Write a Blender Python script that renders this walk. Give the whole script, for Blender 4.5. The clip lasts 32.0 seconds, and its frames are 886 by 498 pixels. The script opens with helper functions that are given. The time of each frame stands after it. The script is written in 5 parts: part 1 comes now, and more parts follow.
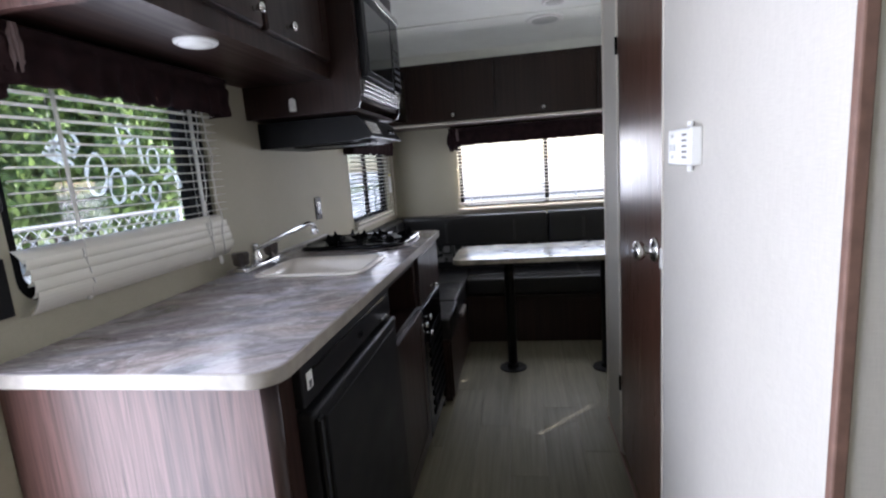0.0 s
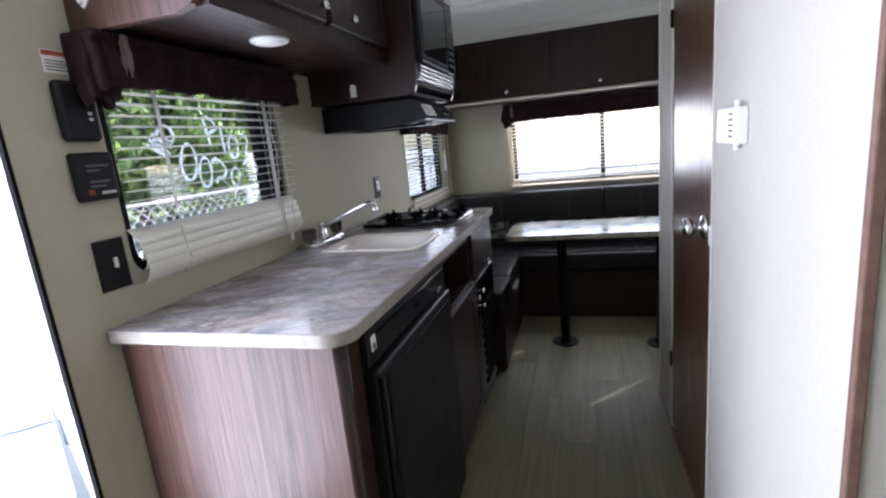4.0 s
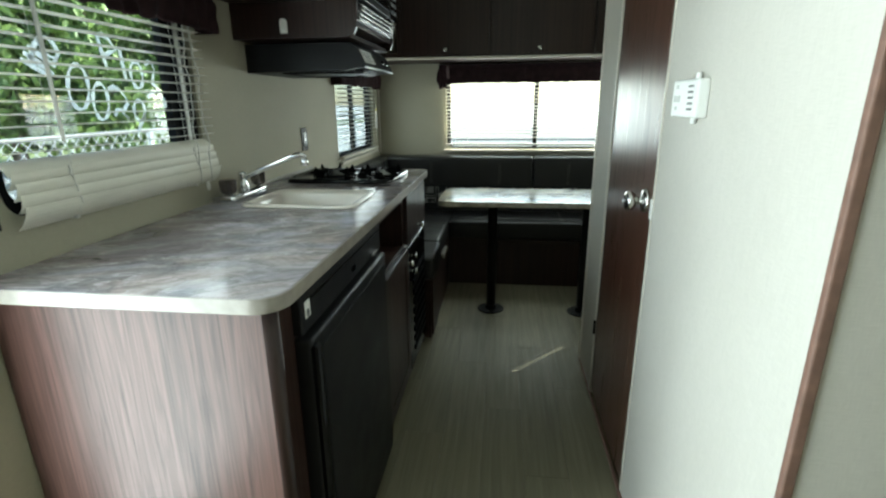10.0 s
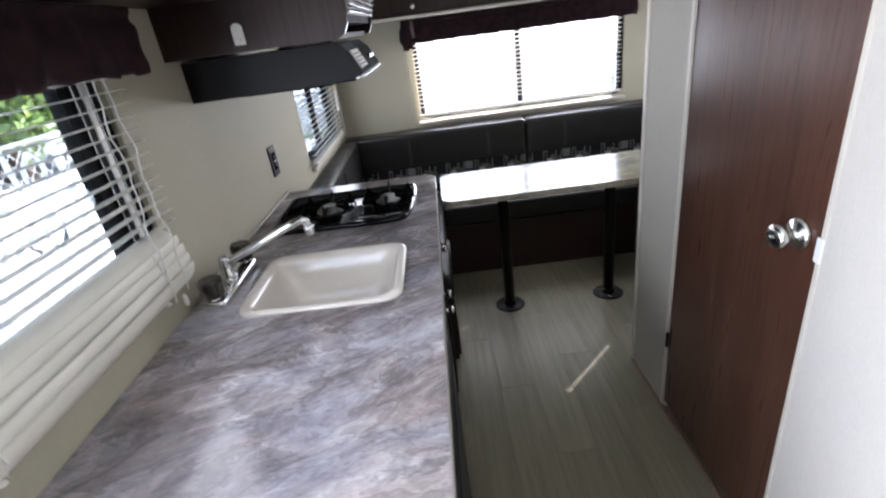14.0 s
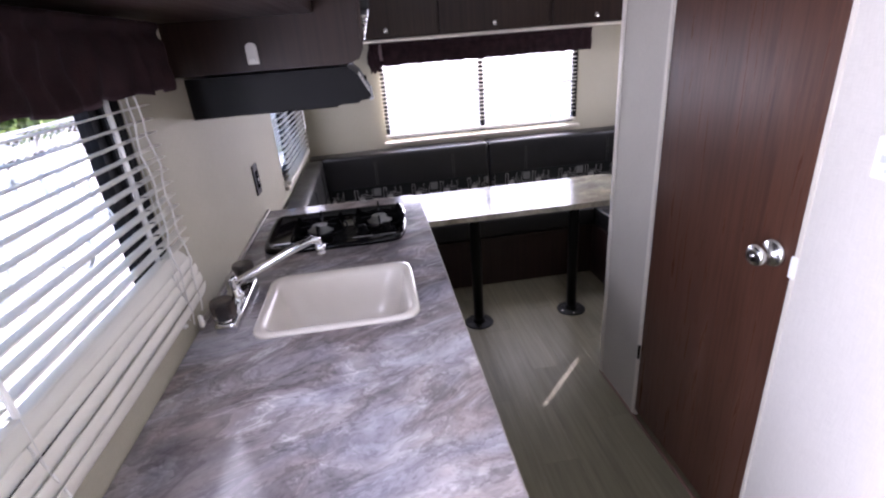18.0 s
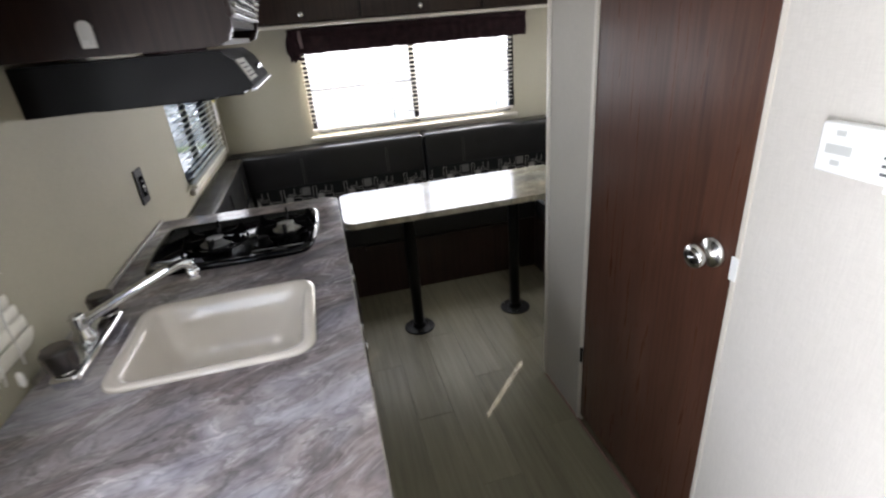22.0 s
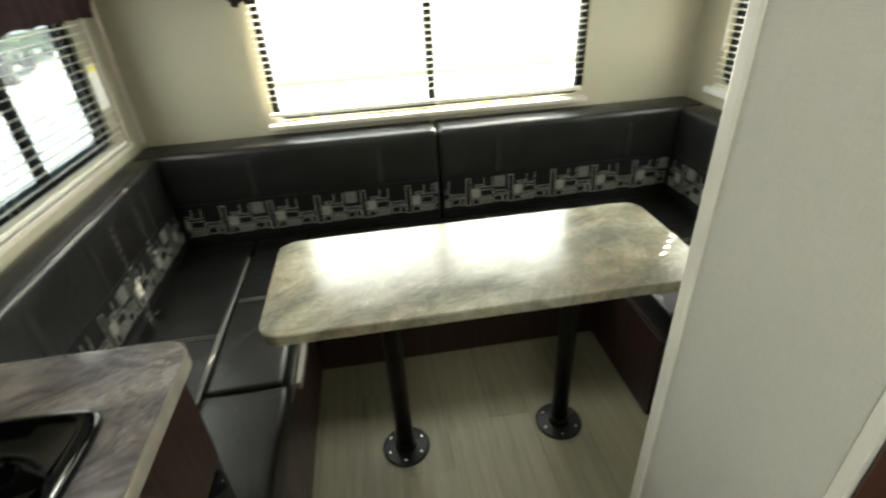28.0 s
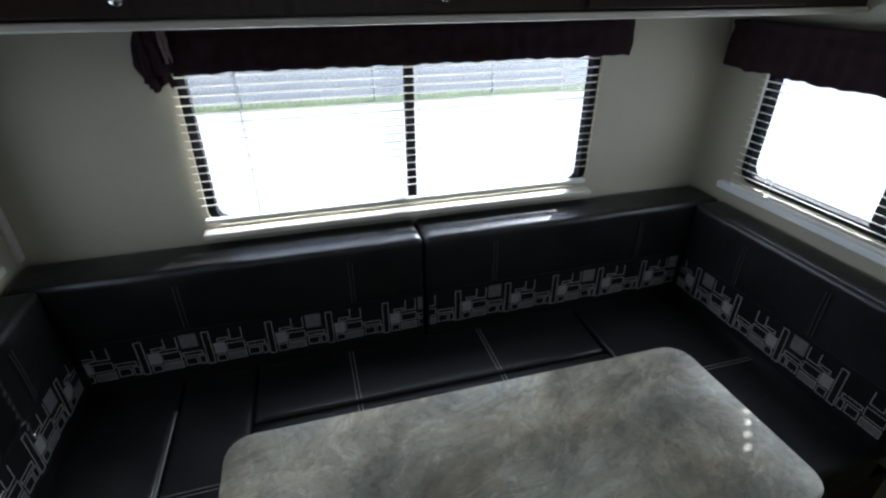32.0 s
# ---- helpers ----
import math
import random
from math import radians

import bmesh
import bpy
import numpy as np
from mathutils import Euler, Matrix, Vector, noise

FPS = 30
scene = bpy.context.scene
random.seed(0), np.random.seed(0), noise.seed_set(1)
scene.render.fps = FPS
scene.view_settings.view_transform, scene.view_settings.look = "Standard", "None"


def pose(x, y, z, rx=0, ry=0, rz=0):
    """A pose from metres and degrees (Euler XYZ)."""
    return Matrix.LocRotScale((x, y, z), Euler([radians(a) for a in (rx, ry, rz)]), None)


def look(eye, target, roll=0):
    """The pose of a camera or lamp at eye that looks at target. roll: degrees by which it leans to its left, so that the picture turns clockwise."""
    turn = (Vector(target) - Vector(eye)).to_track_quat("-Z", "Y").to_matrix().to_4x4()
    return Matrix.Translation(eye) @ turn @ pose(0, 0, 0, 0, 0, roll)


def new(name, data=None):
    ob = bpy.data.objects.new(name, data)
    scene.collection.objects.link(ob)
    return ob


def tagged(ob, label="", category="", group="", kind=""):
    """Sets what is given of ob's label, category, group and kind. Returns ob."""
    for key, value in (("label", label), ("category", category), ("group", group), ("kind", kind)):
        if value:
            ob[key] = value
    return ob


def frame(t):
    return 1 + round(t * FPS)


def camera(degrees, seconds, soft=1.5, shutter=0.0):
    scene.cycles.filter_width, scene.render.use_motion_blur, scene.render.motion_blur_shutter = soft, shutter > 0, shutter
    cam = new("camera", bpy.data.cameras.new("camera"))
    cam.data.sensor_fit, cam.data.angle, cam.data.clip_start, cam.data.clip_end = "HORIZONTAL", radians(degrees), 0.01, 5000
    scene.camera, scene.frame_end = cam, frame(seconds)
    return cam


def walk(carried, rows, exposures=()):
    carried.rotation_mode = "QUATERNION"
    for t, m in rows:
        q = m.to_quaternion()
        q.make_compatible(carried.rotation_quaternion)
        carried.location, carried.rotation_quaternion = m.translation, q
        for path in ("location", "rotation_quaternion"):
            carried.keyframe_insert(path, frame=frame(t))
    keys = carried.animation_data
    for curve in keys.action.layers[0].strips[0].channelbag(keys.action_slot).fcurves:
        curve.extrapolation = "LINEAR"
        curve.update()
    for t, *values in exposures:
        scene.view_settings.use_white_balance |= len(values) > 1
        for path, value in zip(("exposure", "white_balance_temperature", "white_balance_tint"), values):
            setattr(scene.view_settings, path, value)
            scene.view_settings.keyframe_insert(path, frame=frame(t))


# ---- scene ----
cam = camera(84.6, 32.0, soft=2.3, shutter=0.3)
PATH = [
    (0.0, 1.001, -0.350, 1.227, 80.21, 4.20, 9.02),
    (0.5, 0.993, -0.357, 1.227, 80.07, 3.20, 9.21),
    (1.0, 0.996, -0.360, 1.227, 79.52, 3.69, 10.00),
    (1.5, 0.997, -0.352, 1.217, 78.94, 3.79, 11.80),
    (2.0, 0.999, -0.349, 1.213, 78.46, 3.35, 13.19),
    (2.5, 0.988, -0.365, 1.216, 77.84, 3.14, 13.71),
    (4.5, 1.058, -0.455, 1.256, 78.11, 6.28, 16.16),
    (5.0, 1.077, -0.466, 1.260, 78.69, 5.09, 18.41),
    (5.5, 1.061, -0.448, 1.245, 79.80, 3.21, 18.96),
    (6.0, 1.027, -0.422, 1.238, 80.68, 2.89, 17.63),
    (6.5, 1.004, -0.398, 1.227, 81.28, 1.28, 17.10),
    (7.0, 0.997, -0.375, 1.224, 82.23, 2.29, 16.30),
    (7.5, 0.992, -0.369, 1.219, 80.71, 1.44, 13.36),
    (8.0, 0.970, -0.378, 1.222, 77.00, -1.86, 7.37),
    (8.5, 0.974, -0.364, 1.215, 75.73, -0.71, 7.89),
    (9.0, 0.981, -0.347, 1.203, 74.59, 0.38, 8.90),
    (9.5, 0.966, -0.312, 1.195, 73.66, 0.81, 7.57),
    (10.0, 0.953, -0.366, 1.223, 73.31, 0.51, 6.94),
    (10.5, 0.958, -0.420, 1.242, 74.24, 1.74, 7.40),
    (11.0, 0.950, -0.381, 1.226, 75.02, 1.68, 7.63),
    (11.5, 0.935, -0.246, 1.175, 75.53, 1.81, 7.17),
    (12.0, 0.911, 0.025, 1.131, 75.81, 0.26, 7.66),
    (12.5, 0.875, 0.081, 1.360, 65.91, 1.45, 8.47),
    (13.0, 0.801, 0.074, 1.423, 65.72, 0.82, 8.60),
    (13.5, 0.789, 0.159, 1.410, 64.27, 1.56, 6.18),
    (14.0, 0.628, 0.123, 1.445, 65.17, 7.06, -1.81),
    (14.5, 0.539, 0.088, 1.464, 65.52, 6.83, -8.70),
    (16.5, 0.495, 0.087, 1.477, 68.23, 4.13, -8.72),
    (17.0, 0.469, 0.103, 1.482, 67.87, 3.18, -8.53),
    (17.5, 0.473, 0.110, 1.477, 67.61, 3.80, -8.08),
    (18.0, 0.450, 0.104, 1.477, 66.81, 4.21, -8.53),
    (18.5, 0.443, 0.107, 1.475, 66.43, 4.27, -8.29),
    (19.0, 0.449, 0.112, 1.473, 65.92, 4.32, -8.50),
    (19.5, 0.445, 0.122, 1.481, 65.42, 4.14, -9.02),
    (20.0, 0.439, 0.135, 1.481, 65.18, 4.65, -9.53),
    (20.5, 0.456, 0.147, 1.475, 65.31, 5.96, -10.71),
    (21.0, 0.439, 0.176, 1.473, 65.45, 4.80, -11.89),
    (21.5, 0.462, 0.194, 1.483, 65.30, 3.74, -12.23),
    (22.0, 0.587, 0.257, 1.445, 65.33, 4.52, -14.34),
    (22.5, 0.783, 0.383, 1.424, 64.15, -3.05, -8.11),
    (23.0, 0.856, 0.500, 1.420, 62.90, 0.34, -7.55),
    (23.5, 0.875, 0.656, 1.410, 60.84, 1.02, -7.85),
    (24.0, 0.824, 0.797, 1.423, 59.75, -0.45, -10.84),
    (24.5, 0.849, 0.992, 1.413, 59.07, 2.85, -2.42),
    (25.0, 0.981, 1.198, 1.418, 56.85, 5.40, 5.38),
    (25.5, 1.030, 1.221, 1.408, 58.20, 4.58, 3.43),
    (27.5, 0.979, 1.207, 1.418, 60.53, 4.88, 5.45),
    (28.0, 0.928, 1.330, 1.425, 59.27, 2.98, -8.87),
    (28.5, 0.824, 1.429, 1.450, 58.73, -3.12, -20.75),
    (29.0, 0.855, 1.506, 1.453, 59.08, -2.49, -8.59),
    (29.5, 0.888, 1.657, 1.413, 61.59, 1.03, 10.40),
    (30.0, 0.902, 1.718, 1.440, 62.07, 2.14, 12.27),
    (30.5, 0.836, 1.796, 1.465, 60.50, -1.42, -5.86),
    (31.0, 0.813, 1.855, 1.544, 58.71, -5.65, -13.32),
    (31.5, 0.815, 1.873, 1.542, 61.24, -3.01, -13.71),
    (32.0, 0.855, 1.869, 1.570, 61.10, 0.13, -15.76),
]

EXPOSURES = [
    (0.0, 1.6, 5900, 20), (2.5, 1.68, 5880, 20), (4.8, 1.72, 5860, 19), (6.0, 1.65, 5850, 19), (7.0, 1.1, 5700, 8), (7.5, 1.1, 6000, 0), (8.0, 0.75, 6250, -12), (8.5, 1.1, 6250, -10), (9.0, 1.38, 6200, -8), (10.0, 1.62, 6150, -6), (11.0, 1.85, 6000, -6),
    (12.5, 2.3, 6000, 15), (14.5, 2.3, 5950, 20), (16.5, 2.43, 5920, 33), (18.0, 2.35, 5920, 33), (20.0, 2.32, 5930, 31), (21.0, 2.3, 6250, 28), (22.0, 2.08, 6350, 17), (23.0, 2.2, 6500, 12), (24.0, 2.58, 6600, 6), (25.0, 2.72, 6700, 2),
    (28.0, 2.58, 7050, 1), (29.0, 2.68, 6550, 1), (29.6, 2.6, 6050, 4), (30.0, 2.48, 5850, 8), (30.5, 2.05, 5500, 12), (31.0, 1.8, 5450, 14), (32.0, 1.0, 5450, 12),
]
walk(cam, [(t, pose(x, y, z, rx, ry, rz)) for t, x, y, z, rx, ry, rz in PATH], EXPOSURES)

# ---- light ----
SUN_WAY = Vector((0.69, 0.72, 0.0)).normalized()
SUN_HEIGHT = radians(33)
world = bpy.data.worlds.new("sky")
scene.world = world
world.use_nodes = True
sky = world.node_tree.nodes.new("ShaderNodeTexSky")
sky.sky_type, sky.sun_disc = "NISHITA", False
sky.sun_elevation, sky.sun_rotation = SUN_HEIGHT, math.atan2(SUN_WAY.x, SUN_WAY.y)
back = world.node_tree.nodes["Background"]
back.inputs["Strength"].default_value = 0.13
world.node_tree.links.new(sky.outputs["Color"], back.inputs["Color"])
sun_data = bpy.data.lights.new("sun", "SUN")
sun_data.energy, sun_data.angle, sun_data.color = 5.0, radians(0.5), (1.0, 0.95, 0.87)
sun = new("sun", sun_data)
sun.matrix_world = look(SUN_WAY * 20 + Vector((0, 0, 20 * math.tan(SUN_HEIGHT))), (0, 0, 0))


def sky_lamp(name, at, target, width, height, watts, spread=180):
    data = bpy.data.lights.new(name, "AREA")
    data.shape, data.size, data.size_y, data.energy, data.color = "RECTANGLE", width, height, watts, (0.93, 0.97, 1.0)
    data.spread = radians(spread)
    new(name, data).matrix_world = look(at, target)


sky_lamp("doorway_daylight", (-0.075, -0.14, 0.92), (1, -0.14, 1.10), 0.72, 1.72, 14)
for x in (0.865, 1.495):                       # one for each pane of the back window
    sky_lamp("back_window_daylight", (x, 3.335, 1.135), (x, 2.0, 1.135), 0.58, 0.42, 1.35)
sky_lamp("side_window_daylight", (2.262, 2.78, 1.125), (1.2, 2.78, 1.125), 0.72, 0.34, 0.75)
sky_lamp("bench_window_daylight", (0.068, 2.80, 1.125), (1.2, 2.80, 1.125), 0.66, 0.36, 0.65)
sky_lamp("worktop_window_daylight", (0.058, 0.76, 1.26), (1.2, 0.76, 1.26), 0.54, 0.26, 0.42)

# ---- plan, in metres ----
WX, BY, FY, CEIL = 2.33, 3.39, -1.9, 1.97      # right wall, back wall, front wall, ceiling
AISLE, NEAR, BATH0, BATH1 = 1.355, 1.357, 0.250, 1.868          # washroom partition
TOP = 0.915                                    # worktop

# ---- materials ----


def nodes_of(name):
    m = bpy.data.materials.new(name)
    m.use_nodes = True
    nt = m.node_tree
    return m, nt, nt.nodes["Principled BSDF"]


def put(nt, kind, **values):
    n = nt.nodes.new(kind)
    for k, v in values.items():
        n.inputs[k.replace("_", " ")].default_value = v
    return n


def ramp(nt, source, stops):
    r = nt.nodes.new("ShaderNodeValToRGB")
    while len(r.color_ramp.elements) < len(stops):
        r.color_ramp.elements.new(0.5)
    for e, (p, c) in zip(r.color_ramp.elements, stops):
        e.position, e.color = p, (*c, 1)
    nt.links.new(source, r.inputs["Fac"])
    return r


def coords(nt, scale=(1, 1, 1), turn=(0, 0, 0), which="Object"):
    tc = nt.nodes.new("ShaderNodeTexCoord")
    mp = nt.nodes.new("ShaderNodeMapping")
    mp.inputs["Scale"].default_value = scale
    mp.inputs["Rotation"].default_value = turn
    nt.links.new(tc.outputs[which], mp.inputs["Vector"])
    return mp.outputs["Vector"]


def bump(nt, b, height, strength, distance=0.002):
    bp = put(nt, "ShaderNodeBump", Strength=strength, Distance=distance)
    nt.links.new(height, bp.inputs["Height"])
    nt.links.new(bp.outputs["Normal"], b.inputs["Normal"])


def plain(name, color, rough=0.5, metal=0.0, vary=0.12, scale=9.0, grain=0.05, grain_scale=180.0, coat=0.0, spec=0.5):
    """A surface of one colour, with faint mottling, uneven gloss and fine grain."""
    m, nt, b = nodes_of(name)
    v = coords(nt)
    n = put(nt, "ShaderNodeTexNoise", Scale=scale, Detail=5.0)
    nt.links.new(v, n.inputs["Vector"])
    lo, hi = [c * (1 - vary) for c in color], [min(1, c * (1 + vary)) for c in color]
    r = ramp(nt, n.outputs["Fac"], [(0.3, lo), (0.7, hi)])
    nt.links.new(r.outputs["Color"], b.inputs["Base Color"])
    g = ramp(nt, n.outputs["Fac"], [(0.25, [rough * 0.85] * 3), (0.75, [min(1, rough * 1.15)] * 3)])
    nt.links.new(g.outputs["Color"], b.inputs["Roughness"])
    b.inputs["Metallic"].default_value = metal
    b.inputs["Coat Weight"].default_value = coat
    b.inputs["Specular IOR Level"].default_value = spec
    if grain:
        f = put(nt, "ShaderNodeTexNoise", Scale=grain_scale, Detail=3.0)
        nt.links.new(v, f.inputs["Vector"])
        bump(nt, b, f.outputs["Fac"], grain)
    return m


def wood(name, dark, light, along="z", rough=0.35, pore=0.12, fine=70.0, run=1.2, wander=0.4, broad=1.0):
    """Printed wood grain running along one axis."""
    m, nt, b = nodes_of(name)
    s = {"x": (run, fine, fine), "y": (fine, run, fine), "z": (fine, fine, run)}[along]
    v = coords(nt, s)
    n = put(nt, "ShaderNodeTexNoise", Scale=1.0, Detail=6.0, Roughness=0.6, Distortion=wander)
    nt.links.new(v, n.inputs["Vector"])
    v2 = coords(nt, [c * 0.12 for c in s])
    n2 = put(nt, "ShaderNodeTexNoise", Scale=1.0, Detail=3.0)
    nt.links.new(v2, n2.inputs["Vector"])
    mid = [(a + c) / 2 for a, c in zip(dark, light)]
    r = ramp(nt, n.outputs["Fac"], [(0.3, dark), (0.52, mid), (0.75, light)])
    r2 = ramp(nt, n2.outputs["Fac"], [(0.3, [1 - broad * c for c in (0.28, 0.30, 0.32)]), (0.7, [1 + broad * c for c in (0.15, 0.12, 0.10)])])
    mx = nt.nodes.new("ShaderNodeMix")
    mx.data_type, mx.blend_type = "RGBA", "MULTIPLY"
    mx.inputs[0].default_value = 1.0
    nt.links.new(r.outputs["Color"], mx.inputs[6])
    nt.links.new(r2.outputs["Color"], mx.inputs[7])
    nt.links.new(mx.outputs[2], b.inputs["Base Color"])
    g = ramp(nt, n.outputs["Fac"], [(0.3, [rough * 1.2] * 3), (0.7, [rough * 0.85] * 3)])
    nt.links.new(g.outputs["Color"], b.inputs["Roughness"])
    b.inputs["Specular IOR Level"].default_value = 0.36
    bump(nt, b, n.outputs["Fac"], pore, 0.001)
    return m


def stone(name, stretch, turn, stops, rough=0.2, vein=0.3, size=1.0, drift=1.0, weight=0.5, crack=1.0, swirl=0.9):
    """Stone-look laminate: drifting streaks along one way, broken by cloudy patches and a few fine veins."""
    m, nt, b = nodes_of(name)
    tc = nt.nodes.new("ShaderNodeTexCoord")
    spin = nt.nodes.new("ShaderNodeMapping")
    spin.inputs["Rotation"].default_value = (0, 0, turn)
    nt.links.new(tc.outputs["Object"], spin.inputs["Vector"])
    mp = nt.nodes.new("ShaderNodeMapping")
    mp.inputs["Scale"].default_value = [c * size for c in stretch]
    nt.links.new(spin.outputs["Vector"], mp.inputs["Vector"])
    v = mp.outputs["Vector"]
    bend = put(nt, "ShaderNodeTexNoise", Scale=1.3, Detail=3.0)
    nt.links.new(v, bend.inputs["Vector"])
    sc = nt.nodes.new("ShaderNodeVectorMath")
    sc.operation = "SCALE"
    sc.inputs["Scale"].default_value = swirl
    nt.links.new(bend.outputs["Color"], sc.inputs[0])
    add = nt.nodes.new("ShaderNodeVectorMath")
    nt.links.new(v, add.inputs[0])
    nt.links.new(sc.outputs[0], add.inputs[1])
    v = add.outputs[0]
    w = put(nt, "ShaderNodeTexNoise", Scale=1.9, Detail=4.0, Roughness=0.5)
    nt.links.new(v, w.inputs["Vector"])
    n = put(nt, "ShaderNodeTexNoise", Scale=5.2, Detail=6.0, Roughness=0.56, Distortion=0.4)
    nt.links.new(v, n.inputs["Vector"])
    mx = nt.nodes.new("ShaderNodeMix")
    mx.inputs[0].default_value = weight
    nt.links.new(w.outputs["Fac"], mx.inputs[2])
    nt.links.new(n.outputs["Fac"], mx.inputs[3])
    r = ramp(nt, mx.outputs[0], stops)
    tint = put(nt, "ShaderNodeTexNoise", Scale=3.1, Detail=3.0)
    nt.links.new(v, tint.inputs["Vector"])
    tr = ramp(nt, tint.outputs["Fac"], [(0.35, [1 + drift * c for c in (0.07, -0.02, -0.08)]), (0.5, (1, 1, 1)), (0.66, [1 + drift * c for c in (-0.07, -0.02, 0.08)])])
    mt = nt.nodes.new("ShaderNodeMix")
    mt.data_type, mt.blend_type = "RGBA", "MULTIPLY"
    mt.inputs[0].default_value = 1.0
    nt.links.new(r.outputs["Color"], mt.inputs[6])
    nt.links.new(tr.outputs["Color"], mt.inputs[7])
    ve = put(nt, "ShaderNodeTexNoise", Scale=2.4, Detail=6.0, Roughness=0.6, Distortion=0.8)
    nt.links.new(v, ve.inputs["Vector"])
    vr = ramp(nt, ve.outputs["Fac"], [(0.484, (0, 0, 0)), (0.5, (1, 1, 1)), (0.516, (0, 0, 0))])
    mask = ramp(nt, n.outputs["Fac"], [(0.45, (0, 0, 0)), (0.62, (vein, vein, vein))])
    ml = nt.nodes.new("ShaderNodeMath")
    ml.operation = "MULTIPLY"
    nt.links.new(vr.outputs["Color"], ml.inputs[0])
    nt.links.new(mask.outputs["Color"], ml.inputs[1])
    vm = nt.nodes.new("ShaderNodeMix")
    vm.data_type = "RGBA"
    vm.inputs[7].default_value = (*[min(1, c * 1.25) for c in stops[-1][1]], 1)
    nt.links.new(ml.outputs[0], vm.inputs[0])
    nt.links.new(mt.outputs[2], vm.inputs[6])
    sp = put(nt, "ShaderNodeTexNoise", Scale=90.0, Detail=3.0, Roughness=0.7)
    nt.links.new(tc.outputs["Object"], sp.inputs["Vector"])
    sr = ramp(nt, sp.outputs["Fac"], [(0.30, (0.82, 0.82, 0.82)), (0.45, (1, 1, 1)), (0.7, (1.05, 1.05, 1.05))])
    ms = nt.nodes.new("ShaderNodeMix")
    ms.data_type, ms.blend_type = "RGBA", "MULTIPLY"
    ms.inputs[0].default_value = 1.0
    nt.links.new(vm.outputs[2], ms.inputs[6])
    nt.links.new(sr.outputs["Color"], ms.inputs[7])
    last = ms
    for size2, dim in ((2.1, 1 - 0.26 * crack), (4.6, 1 - 0.14 * crack)):           # thin crinkled fracture lines with a soft side
        cr = put(nt, "ShaderNodeTexNoise", Scale=size2, Detail=5.0, Roughness=0.55, Distortion=1.1)
        nt.links.new(v, cr.inputs["Vector"])
        rr = ramp(nt, cr.outputs["Fac"], [(0.478, (1, 1, 1)), (0.496, [dim] * 3), (0.52, [(1 + dim) / 2] * 3), (0.57, (1, 1, 1))])
        mc = nt.nodes.new("ShaderNodeMix")
        mc.data_type, mc.blend_type = "RGBA", "MULTIPLY"
        mc.inputs[0].default_value = 1.0
        nt.links.new(last.outputs[2], mc.inputs[6])
        nt.links.new(rr.outputs["Color"], mc.inputs[7])
        last = mc
    for size3, edge, low, high in ((2.9, 0.47, 0.70, 1.06), (2.9, 0.56, 0.88, 1.16), (6.5, 0.53, 0.86, 1.08)):      # broken plates with crisp edges on one side
        pl = put(nt, "ShaderNodeTexNoise", Scale=size3, Detail=6.0, Roughness=0.62, Distortion=0.2)
        nt.links.new(v, pl.inputs["Vector"])
        lo, hi = 1 + (low - 1) * crack, 1 + (high - 1) * crack
        pr = ramp(nt, pl.outputs["Fac"], [(edge - 0.10, (1, 1, 1)), (edge - 0.004, [lo] * 3), (edge + 0.004, [hi] * 3), (edge + 0.09, (1, 1, 1))])
        mp2 = nt.nodes.new("ShaderNodeMix")
        mp2.data_type, mp2.blend_type = "RGBA", "MULTIPLY"
        mp2.inputs[0].default_value = 1.0
        nt.links.new(last.outputs[2], mp2.inputs[6])
        nt.links.new(pr.outputs["Color"], mp2.inputs[7])
        last = mp2
    nt.links.new(last.outputs[2], b.inputs["Base Color"])
    g = ramp(nt, n.outputs["Fac"], [(0.3, [rough * 0.85] * 3), (0.7, [rough * 1.25] * 3)])
    nt.links.new(g.outputs["Color"], b.inputs["Roughness"])
    f = put(nt, "ShaderNodeTexNoise", Scale=220.0, Detail=2.0)
    bump(nt, b, f.outputs["Fac"], 0.03, 0.0006)
    return m


def linen(name, color, rough=0.7):
    """Vinyl wallboard with a printed and embossed linen weave."""
    m, nt, b = nodes_of(name)
    h = []
    for s in ((40, 40, 700), (700, 700, 40)):
        v = coords(nt, s)
        n = put(nt, "ShaderNodeTexNoise", Scale=1.0, Detail=2.0)
        nt.links.new(v, n.inputs["Vector"])
        h.append(n.outputs["Fac"])
    add = nt.nodes.new("ShaderNodeMath")
    nt.links.new(h[0], add.inputs[0])
    nt.links.new(h[1], add.inputs[1])
    half = nt.nodes.new("ShaderNodeMath")
    half.operation = "MULTIPLY"
    half.inputs[1].default_value = 0.5
    nt.links.new(add.outputs[0], half.inputs[0])
    big = put(nt, "ShaderNodeTexNoise", Scale=2.5, Detail=4.0)
    nt.links.new(coords(nt), big.inputs["Vector"])
    r = ramp(nt, half.outputs[0], [(0.35, [c * 0.93 for c in color]), (0.62, [min(1, c * 1.04) for c in color])])
    r2 = ramp(nt, big.outputs["Fac"], [(0.3, (0.95, 0.95, 0.94)), (0.7, (1.03, 1.03, 1.03))])
    mx = nt.nodes.new("ShaderNodeMix")
    mx.data_type, mx.blend_type = "RGBA", "MULTIPLY"
    mx.inputs[0].default_value = 1.0
    nt.links.new(r.outputs["Color"], mx.inputs[6])
    nt.links.new(r2.outputs["Color"], mx.inputs[7])
    nt.links.new(mx.outputs[2], b.inputs["Base Color"])
    b.inputs["Roughness"].default_value = rough
    bump(nt, b, half.outputs[0], 0.09, 0.0008)
    return m


